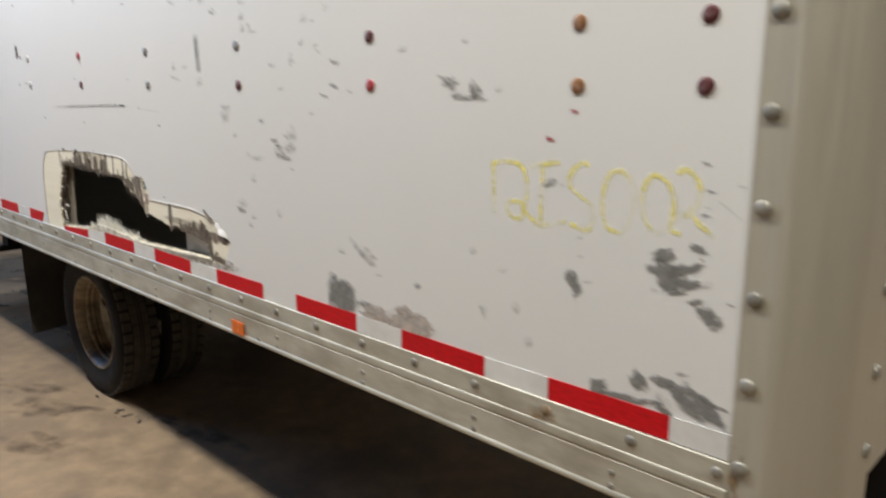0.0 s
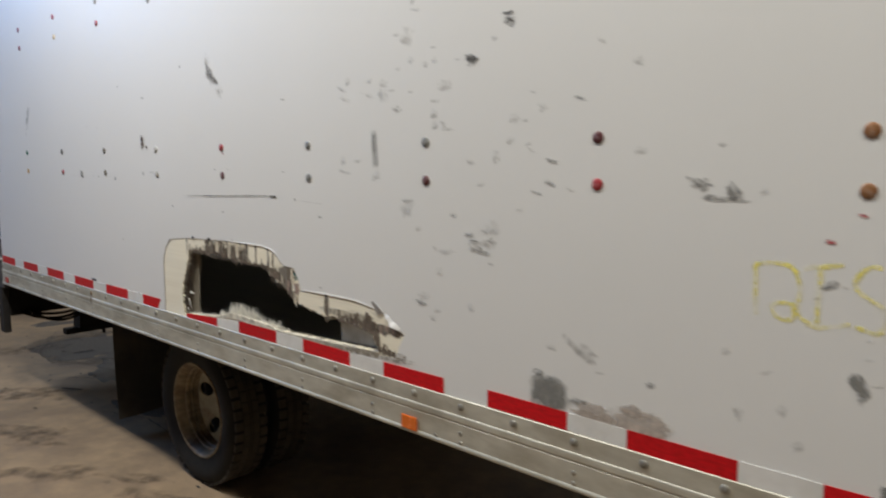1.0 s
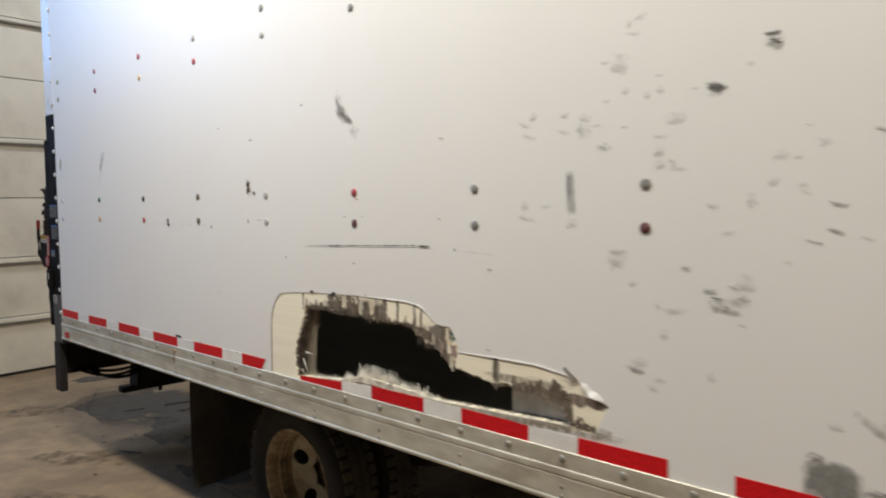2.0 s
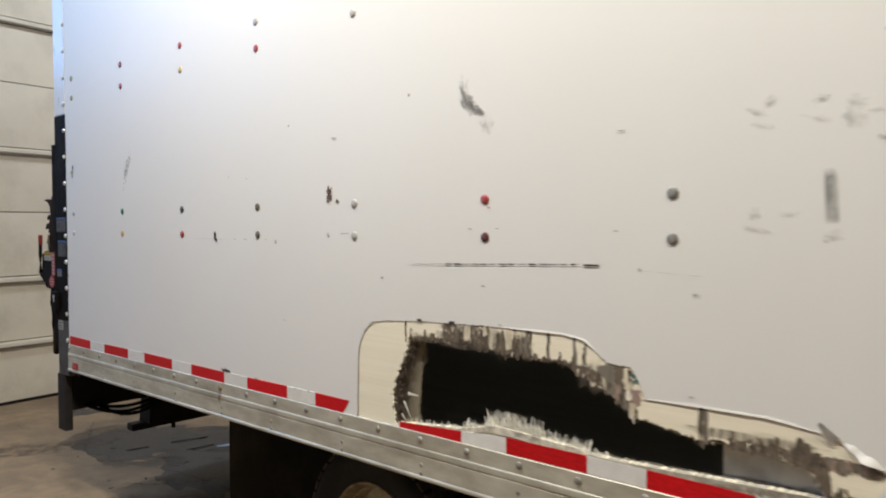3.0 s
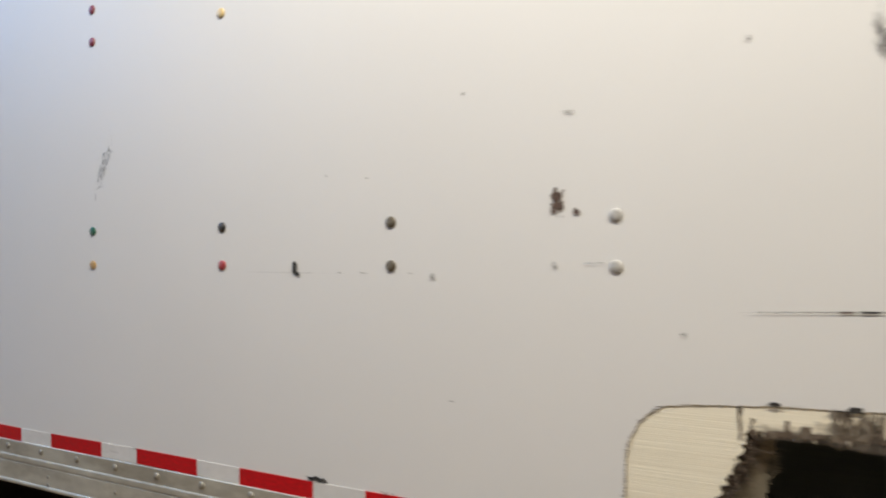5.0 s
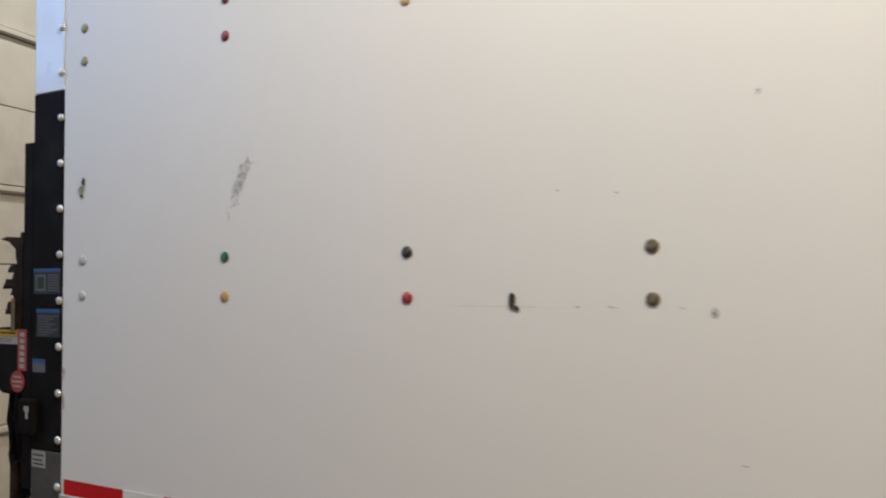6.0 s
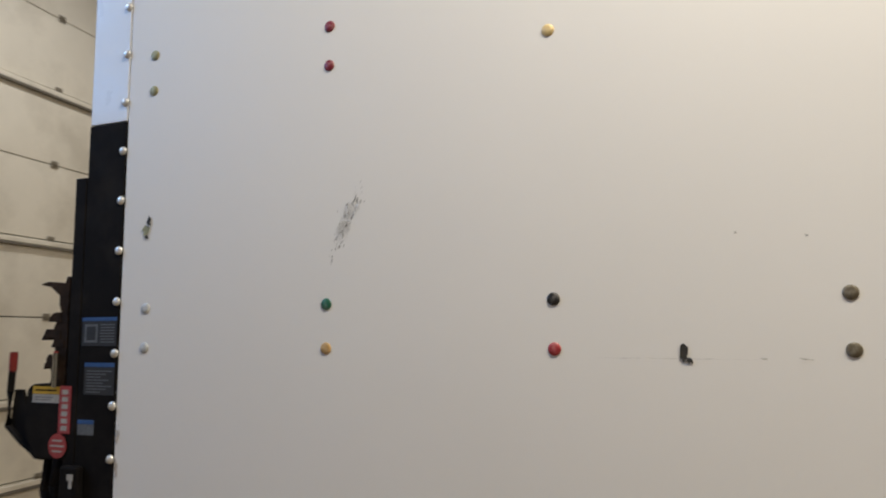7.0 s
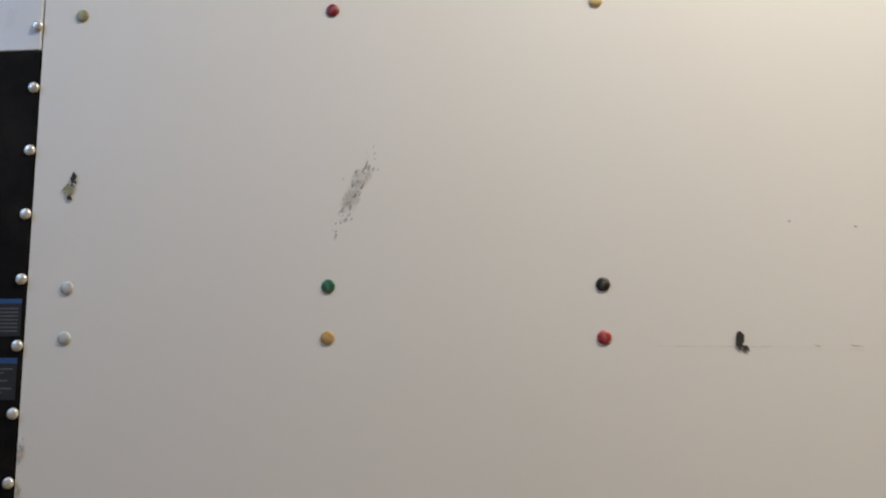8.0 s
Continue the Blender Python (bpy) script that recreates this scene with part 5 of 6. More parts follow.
# grey broken lip along the foot of the hole
rnd = random.Random(19)
for lip_from, lip_to, tone in ((-0.36, 0.36, LIP), (0.36, 0.98, LIP_TAN)):
    lip = bmesh.new()
    last = None
    for i in range(111):
        x = lip_from + (lip_to - lip_from) * i / 110
        z = crossings(TORN, x)[0]
        h = 0.002 + (0.004 * rnd.random() + 0.006 * (x > 0.0) if x < 0.35 else 0.0008 * rnd.random())
        ring = [lip.verts.new(p) for p in ((x, -0.0012, z - 0.012), (x, -0.0012 - (0.001 if x < 0.35 else 0.0002) * rnd.random(), z + h), (x, 0.027, z + h * 0.8), (x, 0.0275, z - 0.012))]
        if last:
            for k in range(3):
                lip.faces.new((last[k], ring[k], ring[k + 1], last[k + 1]))
        last = ring
    bmesh.ops.recalc_face_normals(lip, faces=lip.faces)
    part("torn_lip", lip, tone, core, "pale broken lip of the hole")
rnd = random.Random(17)
side = bmesh.new()
for _ in range(900):
    z = 1.0 + 0.285 * rnd.random()
    base = -0.41 + 0.07 * max(0.0, (z - 1.13) / 0.16)
    x = base + rnd.gauss(0.012, 0.014)
    length = 0.006 + 0.026 * rnd.random() ** 2
    y = 0.005 + 0.022 * rnd.random()
    spike(side, (x - 0.006, y, z), (x + length, y + rnd.gauss(0, 0.006), z + rnd.gauss(0, 0.9) * length), 0.001 + 0.0028 * rnd.random())
tagged(part("torn_fringe", side, FIBRE_DARK, core, "dark torn fibres along the hole"), kind="stuff")
comb = bmesh.new()
for i in range(60):
    z = 1.02 + 0.25 * i / 60
    x = -0.318 if z < 1.17 else -0.318 + 0.035 * min(1.0, (z - 1.17) / 0.05)
    spike(comb, (x - 0.006, 0.031, z), (x + 0.006 + 0.012 * rnd.random() ** 2, 0.031, z + rnd.gauss(0, 0.001)), 0.003)
tagged(part("torn_fringe", comb, TAN_LINING, core), kind="stuff")
for x, z, dx, dz, w in ((-0.34, 1.105, 0.052, 0.0, 0.010), (-0.36, 1.075, 0.035, -0.05, 0.007), (-0.37, 1.03, 0.03, -0.028, 0.005), (0.50, 1.20, 0.004, -0.05, 0.012)):
    loose = bmesh.new()
    spike(loose, (x, 0.004, z), (x + dx, 0.0, z + dz), w)
    part("loose_splinter", loose, FIBRE_PALE, core)
# dark broken rim right under the skin's cut
for stretch_of_cut, tone in ((CUT[:9], FIBRE), (CUT[8:14], FIBRE_DARK), (CUT[13:22], FIBRE_PINK)):
    edge_bm = bmesh.new()
    for p in ragged(stretch_of_cut, 0.0018, 0.0045, 21, closed=False):
        d = (0.0010 + 0.0035 * rnd.random() ** 2) * (1.0 if noise.noise(Vector((p.x * 26, p.y * 26, 0))) > -0.15 else 0.35)
        if p.x < -0.50:
            spike(edge_bm, (p.x + 0.003, 0.0004, p.y), (p.x - d * 2.6, -0.0006, p.y + rnd.gauss(0, 0.0008)), 0.0022)
        else:
            spike(edge_bm, (p.x - d, 0.0004, p.y), (p.x + d, -0.0004, p.y + rnd.gauss(0, 0.0012)), 0.0009 + 0.0014 * rnd.random())
    tagged(part("cut_edge", edge_bm, tone, core), kind="stuff")

# ---- wheels and running gear ----
WX, WZ, WR = -0.74, 0.398, 0.398
tyre_prof = [(0.236, 0.044), (0.250, 0.022), (0.300, 0.006), (0.340, 0.0), (0.366, 0.008), (0.384, 0.020), (0.392, 0.038), (0.393, 0.105),
             (0.392, 0.172), (0.384, 0.190), (0.366, 0.202), (0.340, 0.210), (0.300, 0.204), (0.250, 0.190), (0.236, 0.170)]


def tread():
    """Lugs of a worn truck tyre: two shoulder rows and three ribs."""
    bm = bmesh.new()
    n = 44
    for i in range(n):
        for y0, y1, turn, long in ((0.016, 0.058, 0.0, 0.040), (0.064, 0.098, 0.5, 0.052), (0.104, 0.112, 0.2, 0.054), (0.118, 0.150, 0.5, 0.052), (0.156, 0.196, 0.0, 0.040)):
            a = 2 * math.pi * (i + turn) / n
            m = Matrix.Rotation(-a, 4, "Y") @ Matrix.Translation((0.3925, (y0 + y1) / 2, 0)) @ Matrix.Diagonal((0.011, y1 - y0, long, 1))
            bmesh.ops.create_cube(bm, size=1, matrix=m)
    return bm


def wheel_disc(y, radius, holes, hole_r, ring_r, hub_r):
    """The disc of the rim with its hand holes and the scalloped opening round the hub, filled between the outlines."""
    bm = bmesh.new()
    edges = []
    loops = [(0, 0, radius, 48), (0, 0, hub_r, 64)] + [(ring_r * math.cos(a), ring_r * math.sin(a), hole_r, 18) for a in [2 * math.pi * (i + 0.285) / holes for i in range(holes)]]
    for cx, cz, r, n in loops:
        scallop = 0.010 if r == hub_r else 0.0
        vs = [bm.verts.new((cx + (r + scallop * math.cos(16 * math.pi * i / n)) * math.cos(2 * math.pi * i / n), y, cz + (r + scallop * math.cos(16 * math.pi * i / n)) * math.sin(2 * math.pi * i / n))) for i in range(n)]
        edges += [bm.edges.new((vs[i], vs[(i + 1) % n])) for i in range(n)]
    bmesh.ops.triangle_fill(bm, use_beauty=True, use_dissolve=False, edges=edges)
    bmesh.ops.subdivide_edges(bm, edges=bm.edges[:], cuts=3, use_grid_fill=True)
    for v in bm.verts:
        v.co.y += 0.5 * (ring_r - max(0.105, math.hypot(v.co.x, v.co.z)))
    geom = bmesh.ops.extrude_face_region(bm, geom=bm.faces[:])["geom"]
    bmesh.ops.translate(bm, vec=(0, 0.010, 0), verts=[g for g in geom if isinstance(g, bmesh.types.BMVert)])
    bmesh.ops.recalc_face_normals(bm, faces=bm.faces)
    return bm


def wheel(parent, y, outward):
    """A dual truck wheel whose outer face looks along -y, or along +y where outward is -1."""
    hub = new("wheel", mesh_of("wheel", lathe([(0.001, 0.178), (0.034, 0.180), (0.042, 0.186), (0.044, 0.204), (0.074, 0.208), (0.082, 0.214), (0.084, 0.34)], 32), RUST_STEEL, True))
    hub.parent = parent
    hub.matrix_basis = pose(WX, y, WZ, 0, 0, 0 if outward > 0 else 180)
    tagged(hub, "black dual tyre on a rusty cream steel rim")
    for off in (0.0, 0.255):
        tyre = part("tyre", lathe(tyre_prof, 72), TYRE, hub, smooth=True)
        lugs = part("tread", tread(), TREAD, hub)
        tyre.location.y = lugs.location.y = off
    rim_prof = [(0.238, 0.050), (0.250, 0.032), (0.255, 0.022), (0.251, 0.014), (0.243, 0.016), (0.236, 0.028), (0.230, 0.040), (0.226, 0.052),
                (0.224, 0.066), (0.215, 0.071), (0.213, 0.082), (0.221, 0.088), (0.221, 0.096), (0.214, 0.101), (0.214, 0.112), (0.222, 0.118), (0.220, 0.132), (0.214, 0.141)]
    nut = lathe([(0.0005, 0.188), (0.008, 0.188), (0.010, 0.191), (0.011, 0.212)], 6)
    nut_mesh = mesh_of("hub_bolt", nut, RUST_STEEL)
    for i in range(8):
        a = 2 * math.pi * (i + 0.5) / 8
        shared("hub_bolt", nut_mesh, hub, pose(0.062 * math.cos(a), 0, 0.062 * math.sin(a)))
    part("rim", lathe(rim_prof, 64), RIM_BARREL, hub, "rusty cream steel rim", True)
    part("disc", wheel_disc(0.164, 0.220, 5, 0.041, 0.172, 0.100), RIM, hub, "rusty cream wheel disc with hand holes", True)
    return hub


wheel(truck, 0.188, 1)
wheel(truck, BOX_Y1 - 0.188, -1)
part("axle", tube([(WX, 0.5, WZ), (WX, BOX_Y1 - 0.5, WZ)], 0.07, 14), BLACK_STEEL, truck)


def mud_flap(y0, y1):
    bm = bmesh.new()
    n = 10
    for x in (-1.749, -1.741):
        rows = [[bm.verts.new((x - 0.02 * math.sin(j / n * 2.6) + 0.012 * math.sin(i * 1.7), y0 + (y1 - y0) * i / 4, 0.100 + (0.83 - 0.100) * j / n + 0.035 * i / 4 * (j == 0))) for j in range(n + 1)] for i in range(5)]
        for a, b in zip(rows, rows[1:]):
            for j in range(n):
                bm.faces.new((a[j], b[j], b[j + 1], a[j + 1]))
    bmesh.ops.recalc_face_normals(bm, faces=bm.faces)
    return bm


part("mud_flap", mud_flap(0.20, 0.84), FLAP, truck, "dirty black rubber mud flap", True)
part("mud_flap", mud_flap(BOX_Y1 - 0.84, BOX_Y1 - 0.20), FLAP, truck, "dirty black rubber mud flap", True)
for y in (0.80, BOX_Y1 - 0.87):
    part("chassis_rail", sweep([(y, 0.58), (y + 0.07, 0.58), (y + 0.07, 0.59), (y + 0.01, 0.59), (y + 0.01, 0.81), (y + 0.07, 0.81), (y + 0.07, 0.82), (y, 0.82)], -3.1, 2.9), BLACK_STEEL, truck)
for i in range(15):
    x = 2.55 - 0.41 * i
    part("cross_member", sweep([(-0.03, 0.825), (0.03, 0.825), (0.03, 0.833), (0.004, 0.833), (0.004, 0.89), (0.03, 0.89), (0.03, 0.898), (-0.03, 0.898), (-0.03, 0.89), (-0.004, 0.89), (-0.004, 0.833), (-0.03, 0.833)], 0.0, BOX_Y1 - 0.08), BLACK_STEEL, truck).matrix_basis = pose(x, 0.04, 0, 0, 0, 90)
for y in (0.52, BOX_Y1 - 0.52):
    part("leaf_spring", tube(arc_points((WX - 0.65, y + 0.1, 0.56), (WX + 0.65, y + 0.1, 0.56), 0.10, 12), 0.035, 6), BLACK_STEEL, truck)

# rear under-ride guard, hanger box, hoses
part("guard_leg", box(-3.345, -3.235, 0.0, 0.046, 0.446, 0.788, 0.006), DARK_STEEL, truck, "dark rusty guard leg under the rear post")
part("guard_beam", box(-3.30, -3.238, 0.048, BOX_Y1 - 0.05, 0.565, 0.79, 0.006), BLACK_STEEL, truck)
part("rear_sill", box(-3.30, -3.10, 0.036, BOX_Y1 - 0.04, 0.79, 0.897), BLACK_STEEL, truck)
part("cross_bar", box(-3.40, -3.32, 0.45, BOX_Y1 - 0.45, 0.335, 0.383, 0.008), BLACK_STEEL, truck, "black steel bumper bar under the rear")
hanger = box(-3.39, -3.25, 0.53, BOX_Y1 - 0.53, 0.384, 0.60, 0.004)
for v in hanger.verts:
    v.co.x += 0.035 * (v.co.z - 0.384) / 0.216
part("hanger_plate", hanger, BLACK_STEEL, truck)
part("bolt", tube([(-3.335, 0.744, 0.336), (-3.335, 0.744, 0.305)], 0.014, 10), BLACK_STEEL, truck)
for i, (sag, x) in enumerate(((0.085, -3.20), (0.055, -3.215), (0.105, -3.19))):
    part("hose", tube(arc_points((x, 0.10 + 0.03 * i, 0.60), (x + 0.03, 0.62, 0.60), sag, 12), 0.011, 7), BLACK_PAINT, truck, "", True)

# ---- lift gate gear at the rear post ----
gate = part("lift_gate", box(-3.362, -3.316, -0.004, 0.09, 0.98, 2.172, 0.003), BLACK_PAINT, truck, "black lift gate column with controls and stickers")
part("platform", box(-3.44, -3.37, 0.25, BOX_Y1 - 0.25, 0.85, 2.05, 0.01), BLACK_STEEL, gate)
bracket = bmesh.new()
sweep([tuple(p) for p in ragged([(-3.475, 1.842), (-3.44, 1.846), (-3.366, 1.842), (-3.36, 1.86), (-3.352, 1.86), (-3.352, 1.50), (-3.415, 1.50), (-3.412, 1.58), (-3.398, 1.62), (-3.405, 1.70), (-3.383, 1.75), (-3.392, 1.80), (-3.43, 1.828)], 0.004, 0.02, 77)], 0.0, 0.05, bm=bracket, axis="z")
TO_XZ = Matrix(((1, 0, 0, 0), (0, 0, 1, 0.0), (0, 1, 0, 0), (0, 0, 0, 1)))
part("bracket", bracket, RUST_STEEL, gate, "rusty brown steel bracket").matrix_basis = TO_XZ @ Matrix.Translation((-0.022, 0, 0.0))
for cx, cz, cw, ch in ((-3.44, 1.682, 0.078, 0.036), (-3.425, 1.735, 0.05, 0.03), (-3.432, 1.60, 0.06, 0.05), (-3.41, 1.655, 0.05, 0.03)):
    shape = ragged([(cx - cw / 2, cz - ch * 0.5), (cx, cz - ch * 0.3), (cx + cw / 2, cz - ch / 2), (cx + cw / 2, cz + ch / 2), (cx - cw * 0.2, cz + ch * 0.4)], 0.004, 0.012, int(cz * 100))
    part("catch", sweep([tuple(p) for p in shape], 0.0, 0.045, axis="z"), RUST_STEEL, gate).matrix_basis = TO_XZ @ Matrix.Translation((0, 0, -0.003))
part("rod", tube([(-3.402, -0.012, 1.52), (-3.402, -0.012, 1.625)], 0.0075, 8), CHROME, gate, "bright steel rod", True)
part("clasp", box(-3.408, -3.396, -0.018, -0.006, 1.616, 1.630, 0.003), GRIP, gate)
cbox = bmesh.new()
sweep([(-3.53, 1.51), (-3.51, 1.527), (-3.334, 1.527), (-3.334, 1.30), (-3.49, 1.30), (-3.535, 1.385)], 0.0, 0.09, bm=cbox, axis="z")
bmesh.ops.bevel(cbox, geom=cbox.edges[:], offset=0.006, segments=2, affect="EDGES")
part("control_box", cbox, BLACK_PAINT, gate).matrix_basis = TO_XZ @ Matrix.Translation((0, 0, -0.004))
part("lever", tube([(-3.628, 0.02, 1.575), (-3.632, 0.02, 1.50), (-3.634, 0.02, 1.39), (-3.57, 0.025, 1.34), (-3.50, 0.03, 1.30)], 0.011, 8), BLACK_PAINT, gate, "", True)
arm = sweep([(-3.632, 1.40), (-3.622, 1.505), (-3.590, 1.505), (-3.560, 1.440), (-3.520, 1.430), (-3.480, 1.290), (-3.520, 1.292), (-3.585, 1.340)], 0.028, 0.040, axis="z")
part("lever_plate", arm, BLACK_PAINT, gate, "black folded lever arm").matrix_basis = TO_XZ
part("grip", tube([(-3.627, 0.02, 1.562), (-3.627, 0.02, 1.566), (-3.626, 0.02, 1.622), (-3.626, 0.02, 1.626)], 0.0125, 10), GRIP, gate, "red rubber lever grip", True)
part("cable", tube([(-3.45, 0.03, 1.31), (-3.465, 0.03, 1.20), (-3.46, 0.035, 1.08), (-3.44, 0.04, 0.98), (-3.40, 0.05, 0.93)], 0.018, 8), BLACK_PAINT, gate, "", True)
part("cable", tube([(-3.40, 0.02, 1.31), (-3.41, 0.02, 1.22), (-3.40, 0.03, 1.10), (-3.37, 0.04, 1.02)], 0.022, 8), BLACK_PAINT, gate, "", True)
part("latch", box(-3.345, -3.27, -0.03, -0.0026, 1.17, 1.29, 0.008), BLACK_PAINT, gate)
part("hook", box(-3.47, -3.42, 0.02, 0.05, 0.885, 1.06, 0.015), RUST_STEEL, gate, "rusty brown hook")


def sticker(x0, x1, z0, z1, y, ground, bars, label, name="sticker"):
    """A flat label with bars of print: bars are (x0, x1, z0, z1, material) in parts of its width and height."""
    ob = part(name, box(x0, x1, y - 0.0012, y, z0, z1), ground, truck, label)
    w, h = x1 - x0, z1 - z0
    for i, (a, b, c, d, m) in enumerate(bars):
        part("print_bar", box(x0 + a * w, x0 + b * w, y - 0.0017 - 0.0003 * (m is ground), y - 0.0013, z0 + c * h, z0 + d * h), m, ob)
    return ob


lines = [(0.08, 0.55 + 0.37 * ((i * 7) % 5) / 4, 0.07 + 0.093 * i, 0.105 + 0.093 * i, STICKER_LINE) for i in range(8)]
sticker(-3.305, -3.166, 1.646, 1.733, -0.0028, STICKER, [(0, 1, 0.87, 1.0, STICKER_BLUE), (0.08, 0.46, 0.12, 0.76, STICKER_LINE), (0.14, 0.40, 0.2, 0.68, STICKER)]
        + [(0.54, 0.95, 0.12 + 0.1 * i, 0.16 + 0.1 * i, STICKER_LINE) for i in range(7)], "dark instruction sticker with a blue band")
sticker(-3.288, -3.168, 1.50, 1.596, -0.0028, STICKER, [(0, 1, 0.87, 1.0, STICKER_BLUE)] + lines, "dark instruction sticker with a blue band")
sticker(-3.306, -3.241, 1.380, 1.425, -0.0028, STICKER_LINE, [(0, 1, 0.72, 1.0, STICKER_BLUE)], "small blue and grey sticker")
sticker(-3.308, -3.284, 1.250, 1.268, -0.0315, STICKER_WHITE, [], "small white tag on the latch")
sticker(-3.300, -3.288, 1.226, 1.250, -0.0315, STICKER_WHITE, [], "small white tag on the latch")
sticker(-3.500, -3.386, 1.498, 1.521, -0.0045, STICKER_YELLOW, [(0.1, 0.9, 0.4, 0.6, BLACK_PAINT)], "yellow warning sticker")
sticker(-3.500, -3.386, 1.471, 1.497, -0.0045, STICKER_WHITE, [(0.1, 0.8, 0.6, 0.7, STICKER_LINE), (0.1, 0.7, 0.3, 0.4, STICKER_LINE)], "white warning sticker")
sticker(-3.384, -3.336, 1.381, 1.524, -0.0052, STICKER_RED, [(0.24, 0.76, 0.06 + 0.152 * i, 0.06 + 0.152 * i + 0.10, STICKER_WHITE) for i in range(6)]
        + [(0.36, 0.64, 0.085 + 0.152 * i, 0.085 + 0.152 * i + 0.05, STICKER_RED) for i in range(0)], "narrow red maker's sticker")
disc = lathe([(0.0005, -0.002), (0.037, -0.002), (0.037, 0.0)], 28)
badge = part("round_sticker", disc, STICKER_RED, truck, "round red stop sticker")
badge.location = (-3.382, -0.006, 1.343)
for dz, w in ((0.016, 0.04), (0.0, 0.055), (-0.016, 0.04)):
    part("print_bar", box(-w / 2, w / 2, -0.0028, -0.0022, dz - 0.0025, dz + 0.0025), STICKER_WHITE, badge)
sticker(-3.305, -3.235, 1.06, 1.115, -0.0023, STICKER_WHITE, [(0.1, 0.9, 0.7, 0.8, STICKER), (0.1, 0.8, 0.4, 0.5, STICKER), (0.1, 0.9, 0.15, 0.25, STICKER)], "pale data sticker")

# ---- things on the floor ----
def floor_patch(name, x, y, w, d, turn, material, seed, label):
    """A thin soft-edged stain on the concrete, w by d metres."""
    ob = part(name, field_patch(blot_field(seed, 0.5, 2.0, 0.12), w * 1.3, d * 1.3, max(w, d) / 40), material, floor, label)
    ob.matrix_basis = SHOP.inverted() @ pose(x, y, 0.0006 + 0.00002 * (seed % 100), 0, 0, turn) @ Matrix.Rotation(radians(-90), 4, "X")


for i, (x, y, w, h, turn) in enumerate(((-3.75, 1.25, 0.75, 0.40, 20), (-3.2, 0.95, 0.60, 0.30, -15), (-4.2, 0.90, 0.6, 0.4, 10), (-2.5, 0.85, 0.45, 0.20, 0),
                                        (-4.40, 1.08, 0.36, 0.16, 60), (-3.94, 1.30, 0.40, 0.13, 80), (-3.70, 1.15, 0.26, 0.09, 80), (-5.45, 1.10, 0.24, 0.12, 70), (-4.0, 0.93, 0.30, 0.08, 80),
                                        (-3.85, 1.17, 0.34, 0.10, 30), (-4.20, 1.22, 0.32, 0.09, 46), (-4.02, 0.88, 0.26, 0.06, 95), (-3.50, 1.10, 0.30, 0.07, 35), (-2.1, 0.55, 0.30, 0.12, 20))):
    floor_patch("oil_stain", x, y, 2 * w, 2 * h, turn, WET, 800 + i, "dark dry oil stain")
for i, (x, y, w, d, turn) in enumerate(((-1.06, -0.03, 0.42, 0.16, 35), (-0.72, -0.05, 0.50, 0.20, 30), (-1.45, -0.30, 0.70, 0.22, 40), (-2.3, -0.25, 0.9, 0.30, 25), (-0.35, -0.25, 0.5, 0.2, 30),
                                        (-3.1, 0.1, 0.8, 0.3, 40), (-4.6, 0.3, 1.1, 0.4, 60), (0.1, 0.35, 0.7, 0.2, 10))):
    floor_patch("mud_smudge", x, y, w, d, turn, MUD, 820 + i, "dried brown mud on the concrete")


def floor_crack(points, width, seed):
    """A thin dark crack or drag mark that wanders over the concrete."""
    rnd = random.Random(seed)
    pts = [Vector(p) for p in points]
    line = []
    for a, b in zip(pts, pts[1:]):
        n = max(3, int((b - a).length / 0.03))
        line += [a.lerp(b, i / n) + Vector((rnd.gauss(0, 0.006), rnd.gauss(0, 0.006))) for i in range(n)]
    bm = bmesh.new()
    last = None
    for i, p in enumerate(line):
        d = (line[min(i + 1, len(line) - 1)] - line[max(i - 1, 0)]).normalized()
        side = Vector((-d.y, d.x)) * width * (0.25 + rnd.random()) * min(1.0, 4 * i / len(line), 4 * (1 - i / len(line)) + 0.05) / 2
        pair = (bm.verts.new((p.x + side.x, p.y + side.y, 0)), bm.verts.new((p.x - side.x, p.y - side.y, 0)))
        if last:
            bm.faces.new((last[0], pair[0], pair[1], last[1]))
        last = pair
    bmesh.ops.recalc_face_normals(bm, faces=bm.faces)
    ob = part("crack", bm, CRACK, floor, "dark crack in the concrete")
    ob.matrix_basis = SHOP.inverted() @ Matrix.Translation((0, 0, 0.005))


floor_crack([(-3.9, 0.55), (-3.3, 0.75), (-2.7, 0.80), (-2.2, 1.05)], 0.012, 1)
floor_crack([(-3.4, 0.35), (-3.05, 0.62), (-2.95, 0.95)], 0.010, 2)
floor_crack([(-5.1, 0.95), (-4.69, 0.75), (-4.3, 0.55), (-4.0, 0.48)], 0.010, 3)
floor_crack([(-2.4, 0.25), (-1.9, 0.45), (-1.55, 0.42), (-1.2, 0.55)], 0.010, 4)
floor_crack([(-5.2, -0.9), (-4.2, -0.55), (-3.2, -0.70), (-2.1, -0.45)], 0.007, 5)
floor_crack([(-1.9, 0.9), (-1.5, 0.75), (-1.25, 0.95)], 0.012, 6)


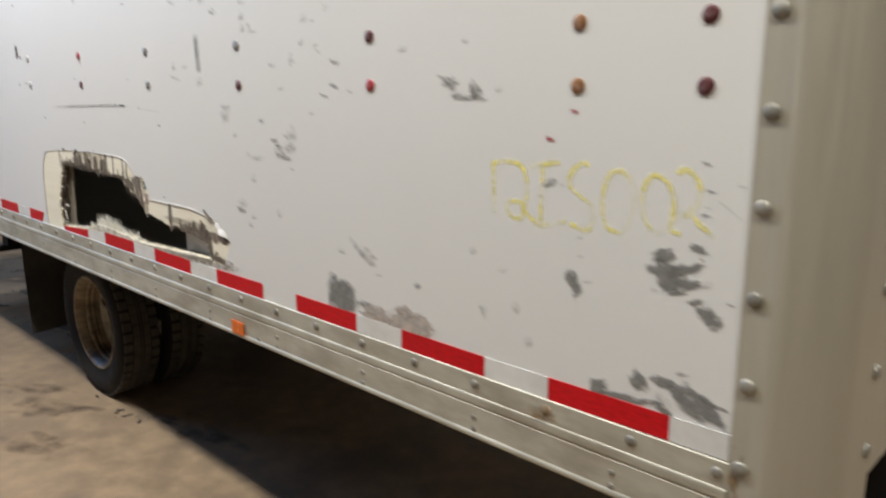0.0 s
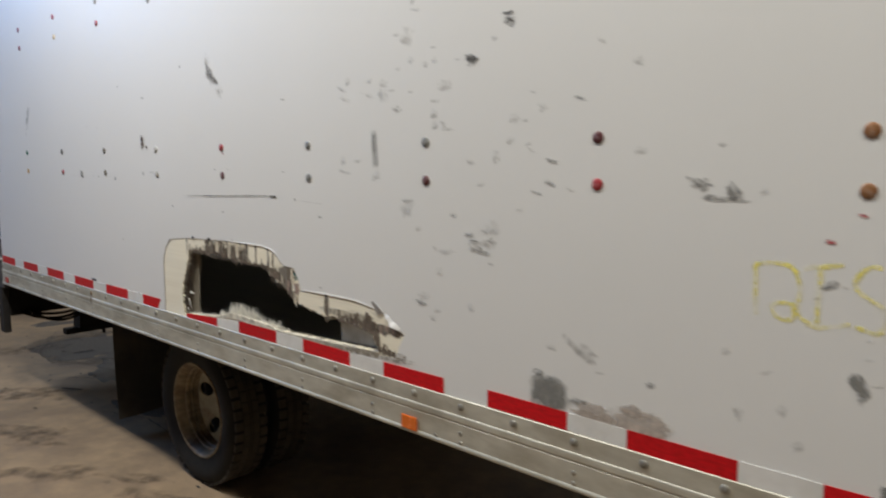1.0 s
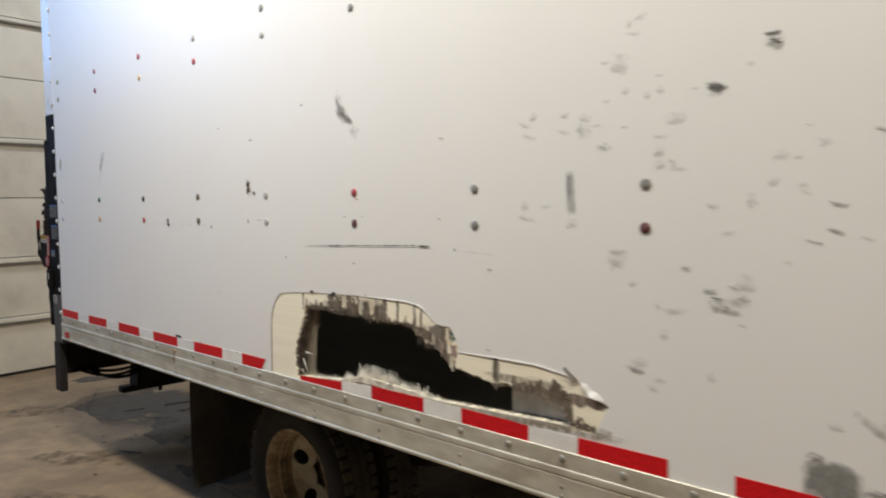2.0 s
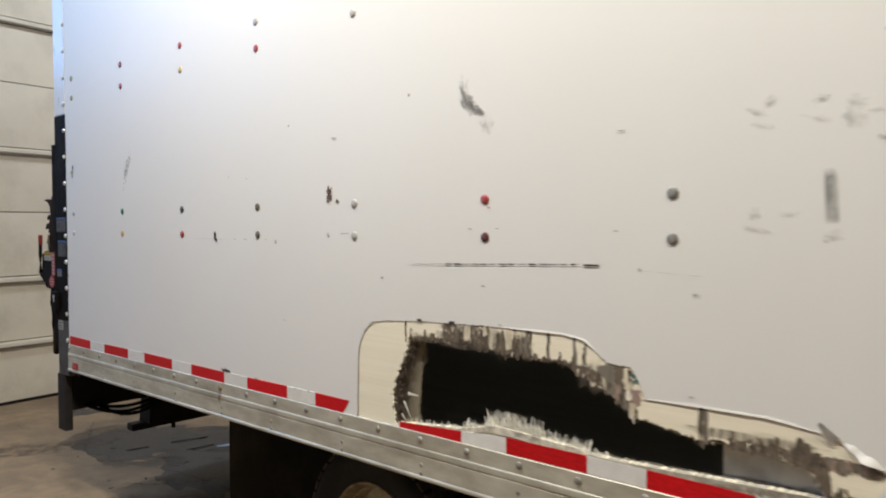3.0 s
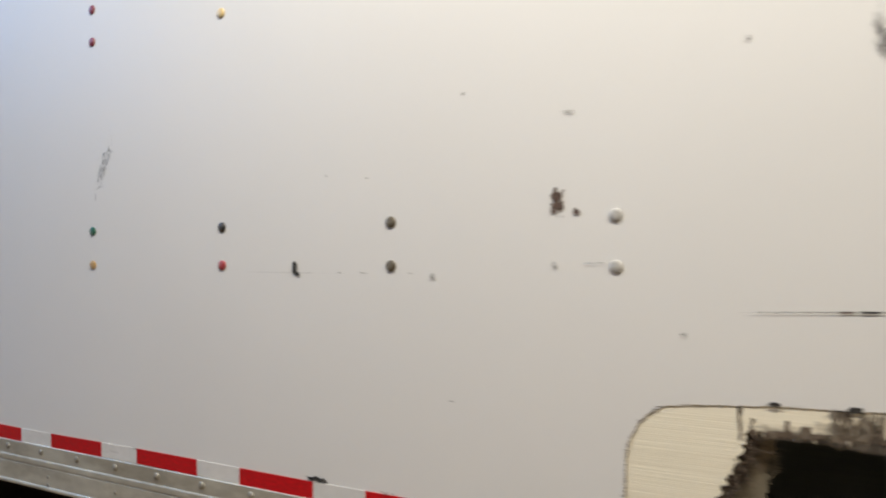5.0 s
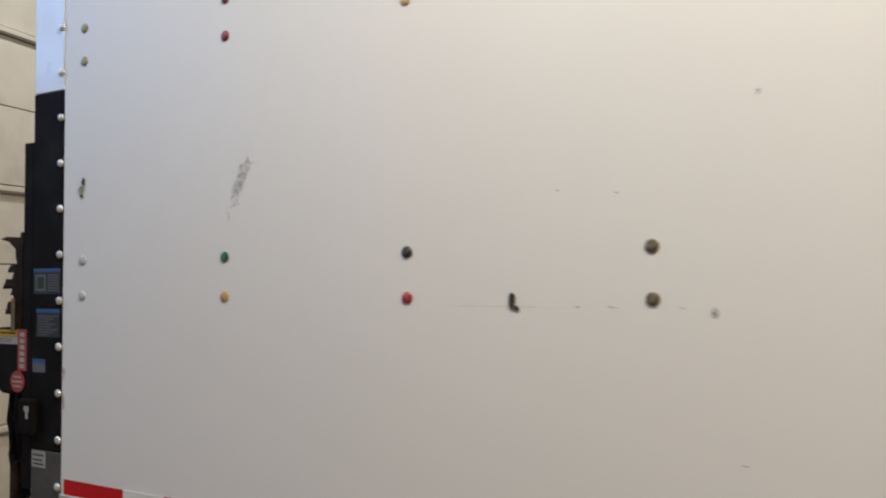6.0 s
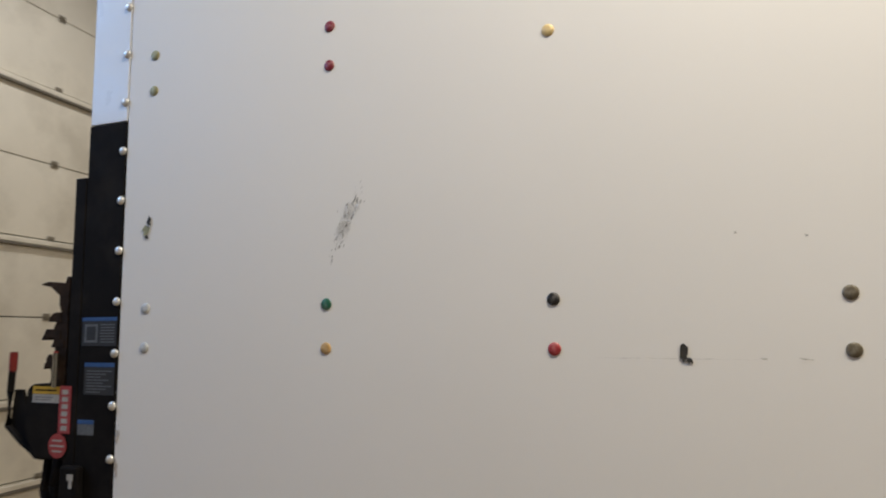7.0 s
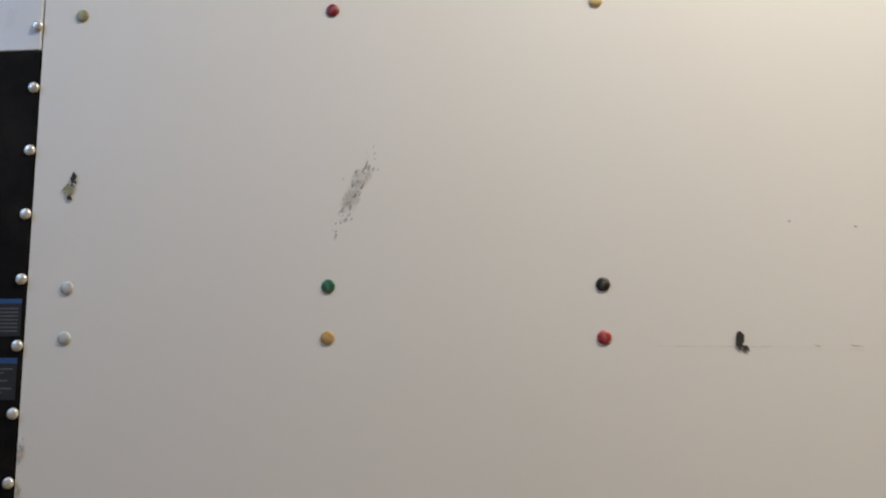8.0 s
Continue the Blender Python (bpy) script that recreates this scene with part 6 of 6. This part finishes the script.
def scrap(x, y, w, d, turn, material, seed, label, name, category, lift=0.006):
    """A crumpled flat scrap lying on the floor."""
    rnd = random.Random(seed)
    bm = bmesh.new()
    grid = [[bm.verts.new((w * (i / 5 - 0.5) + rnd.gauss(0, w * 0.04), d * (j / 3 - 0.5) + rnd.gauss(0, d * 0.06), 0.0025 + lift * rnd.random())) for j in range(4)] for i in range(6)]
    for i in range(5):
        for j in range(3):
            bm.faces.new((grid[i][j], grid[i + 1][j], grid[i + 1][j + 1], grid[i][j + 1]))
    geom = bmesh.ops.extrude_face_region(bm, geom=bm.faces[:])["geom"]
    bmesh.ops.translate(bm, vec=(0, 0, -0.002), verts=[g for g in geom if isinstance(g, bmesh.types.BMVert)])
    bmesh.ops.recalc_face_normals(bm, faces=bm.faces)
    ob = tagged(new(name, mesh_of(name, bm, material)), label, category, "floor litter")
    ob.matrix_basis = pose(x, y, 0, 0, 0, turn)


scrap(-3.60, 1.31, 0.13, 0.05, 75, LITTER, 1, "pale blue torn scrap lying on the concrete floor", "paper_scrap", "scrap")
scrap(-3.70, 1.16, 0.20, 0.025, 80, TWIG, 2, "dark torn rubber strip on the concrete floor", "rubber_strip", "scrap")
scrap(-3.95, 1.20, 0.26, 0.03, 76, TWIG, 3, "dark torn rubber strip on the concrete floor", "rubber_strip", "scrap")
scrap(-2.96, 0.34, 0.17, 0.012, 32, TWIG, 5, "thin dark strip lying on the concrete floor", "rubber_strip", "scrap")
scrap(-4.02, 0.82, 0.16, 0.012, 78, TWIG, 6, "thin dark strip lying on the concrete floor", "rubber_strip", "scrap")
for i, (x, y) in enumerate(((-0.69, 0.168), (-0.43, 0.182), (-0.34, 0.180), (-0.223, 0.187), (-3.33, 0.54), (-4.17, 0.70), (-3.45, 0.9))):
    scrap(x, y, 0.028 + 0.012 * (i % 3), 0.012, 40 * i, TWIG, 10 + i, "small dark flake of dirt on the floor", "dirt_flake", "dirt", 0.003)

# loose grit under and behind the truck
rnd = random.Random(91)
grit = bmesh.new()
for _ in range(110):
    if rnd.random() < 0.93:
        x, y = rnd.uniform(-5.6, -2.2), rnd.uniform(0.0, 2.0)
    else:
        x, y = rnd.uniform(-0.7, 0.2), rnd.uniform(0.12, 0.30)
    r = 0.002 + 0.009 * rnd.random() ** 3
    bmesh.ops.create_cone(grit, cap_ends=True, segments=5, radius1=r, radius2=r * 0.5, depth=r * 0.5, matrix=pose(x, y, r * 0.25, 0, 0, 360 * rnd.random()) @ Matrix.Diagonal((1 + 2.5 * rnd.random() ** 2, 1, 1, 1)))
tagged(new("grit", mesh_of("grit", grit, TWIG)), "scattered dark grit and flakes on the concrete", "grit", kind="stuff")
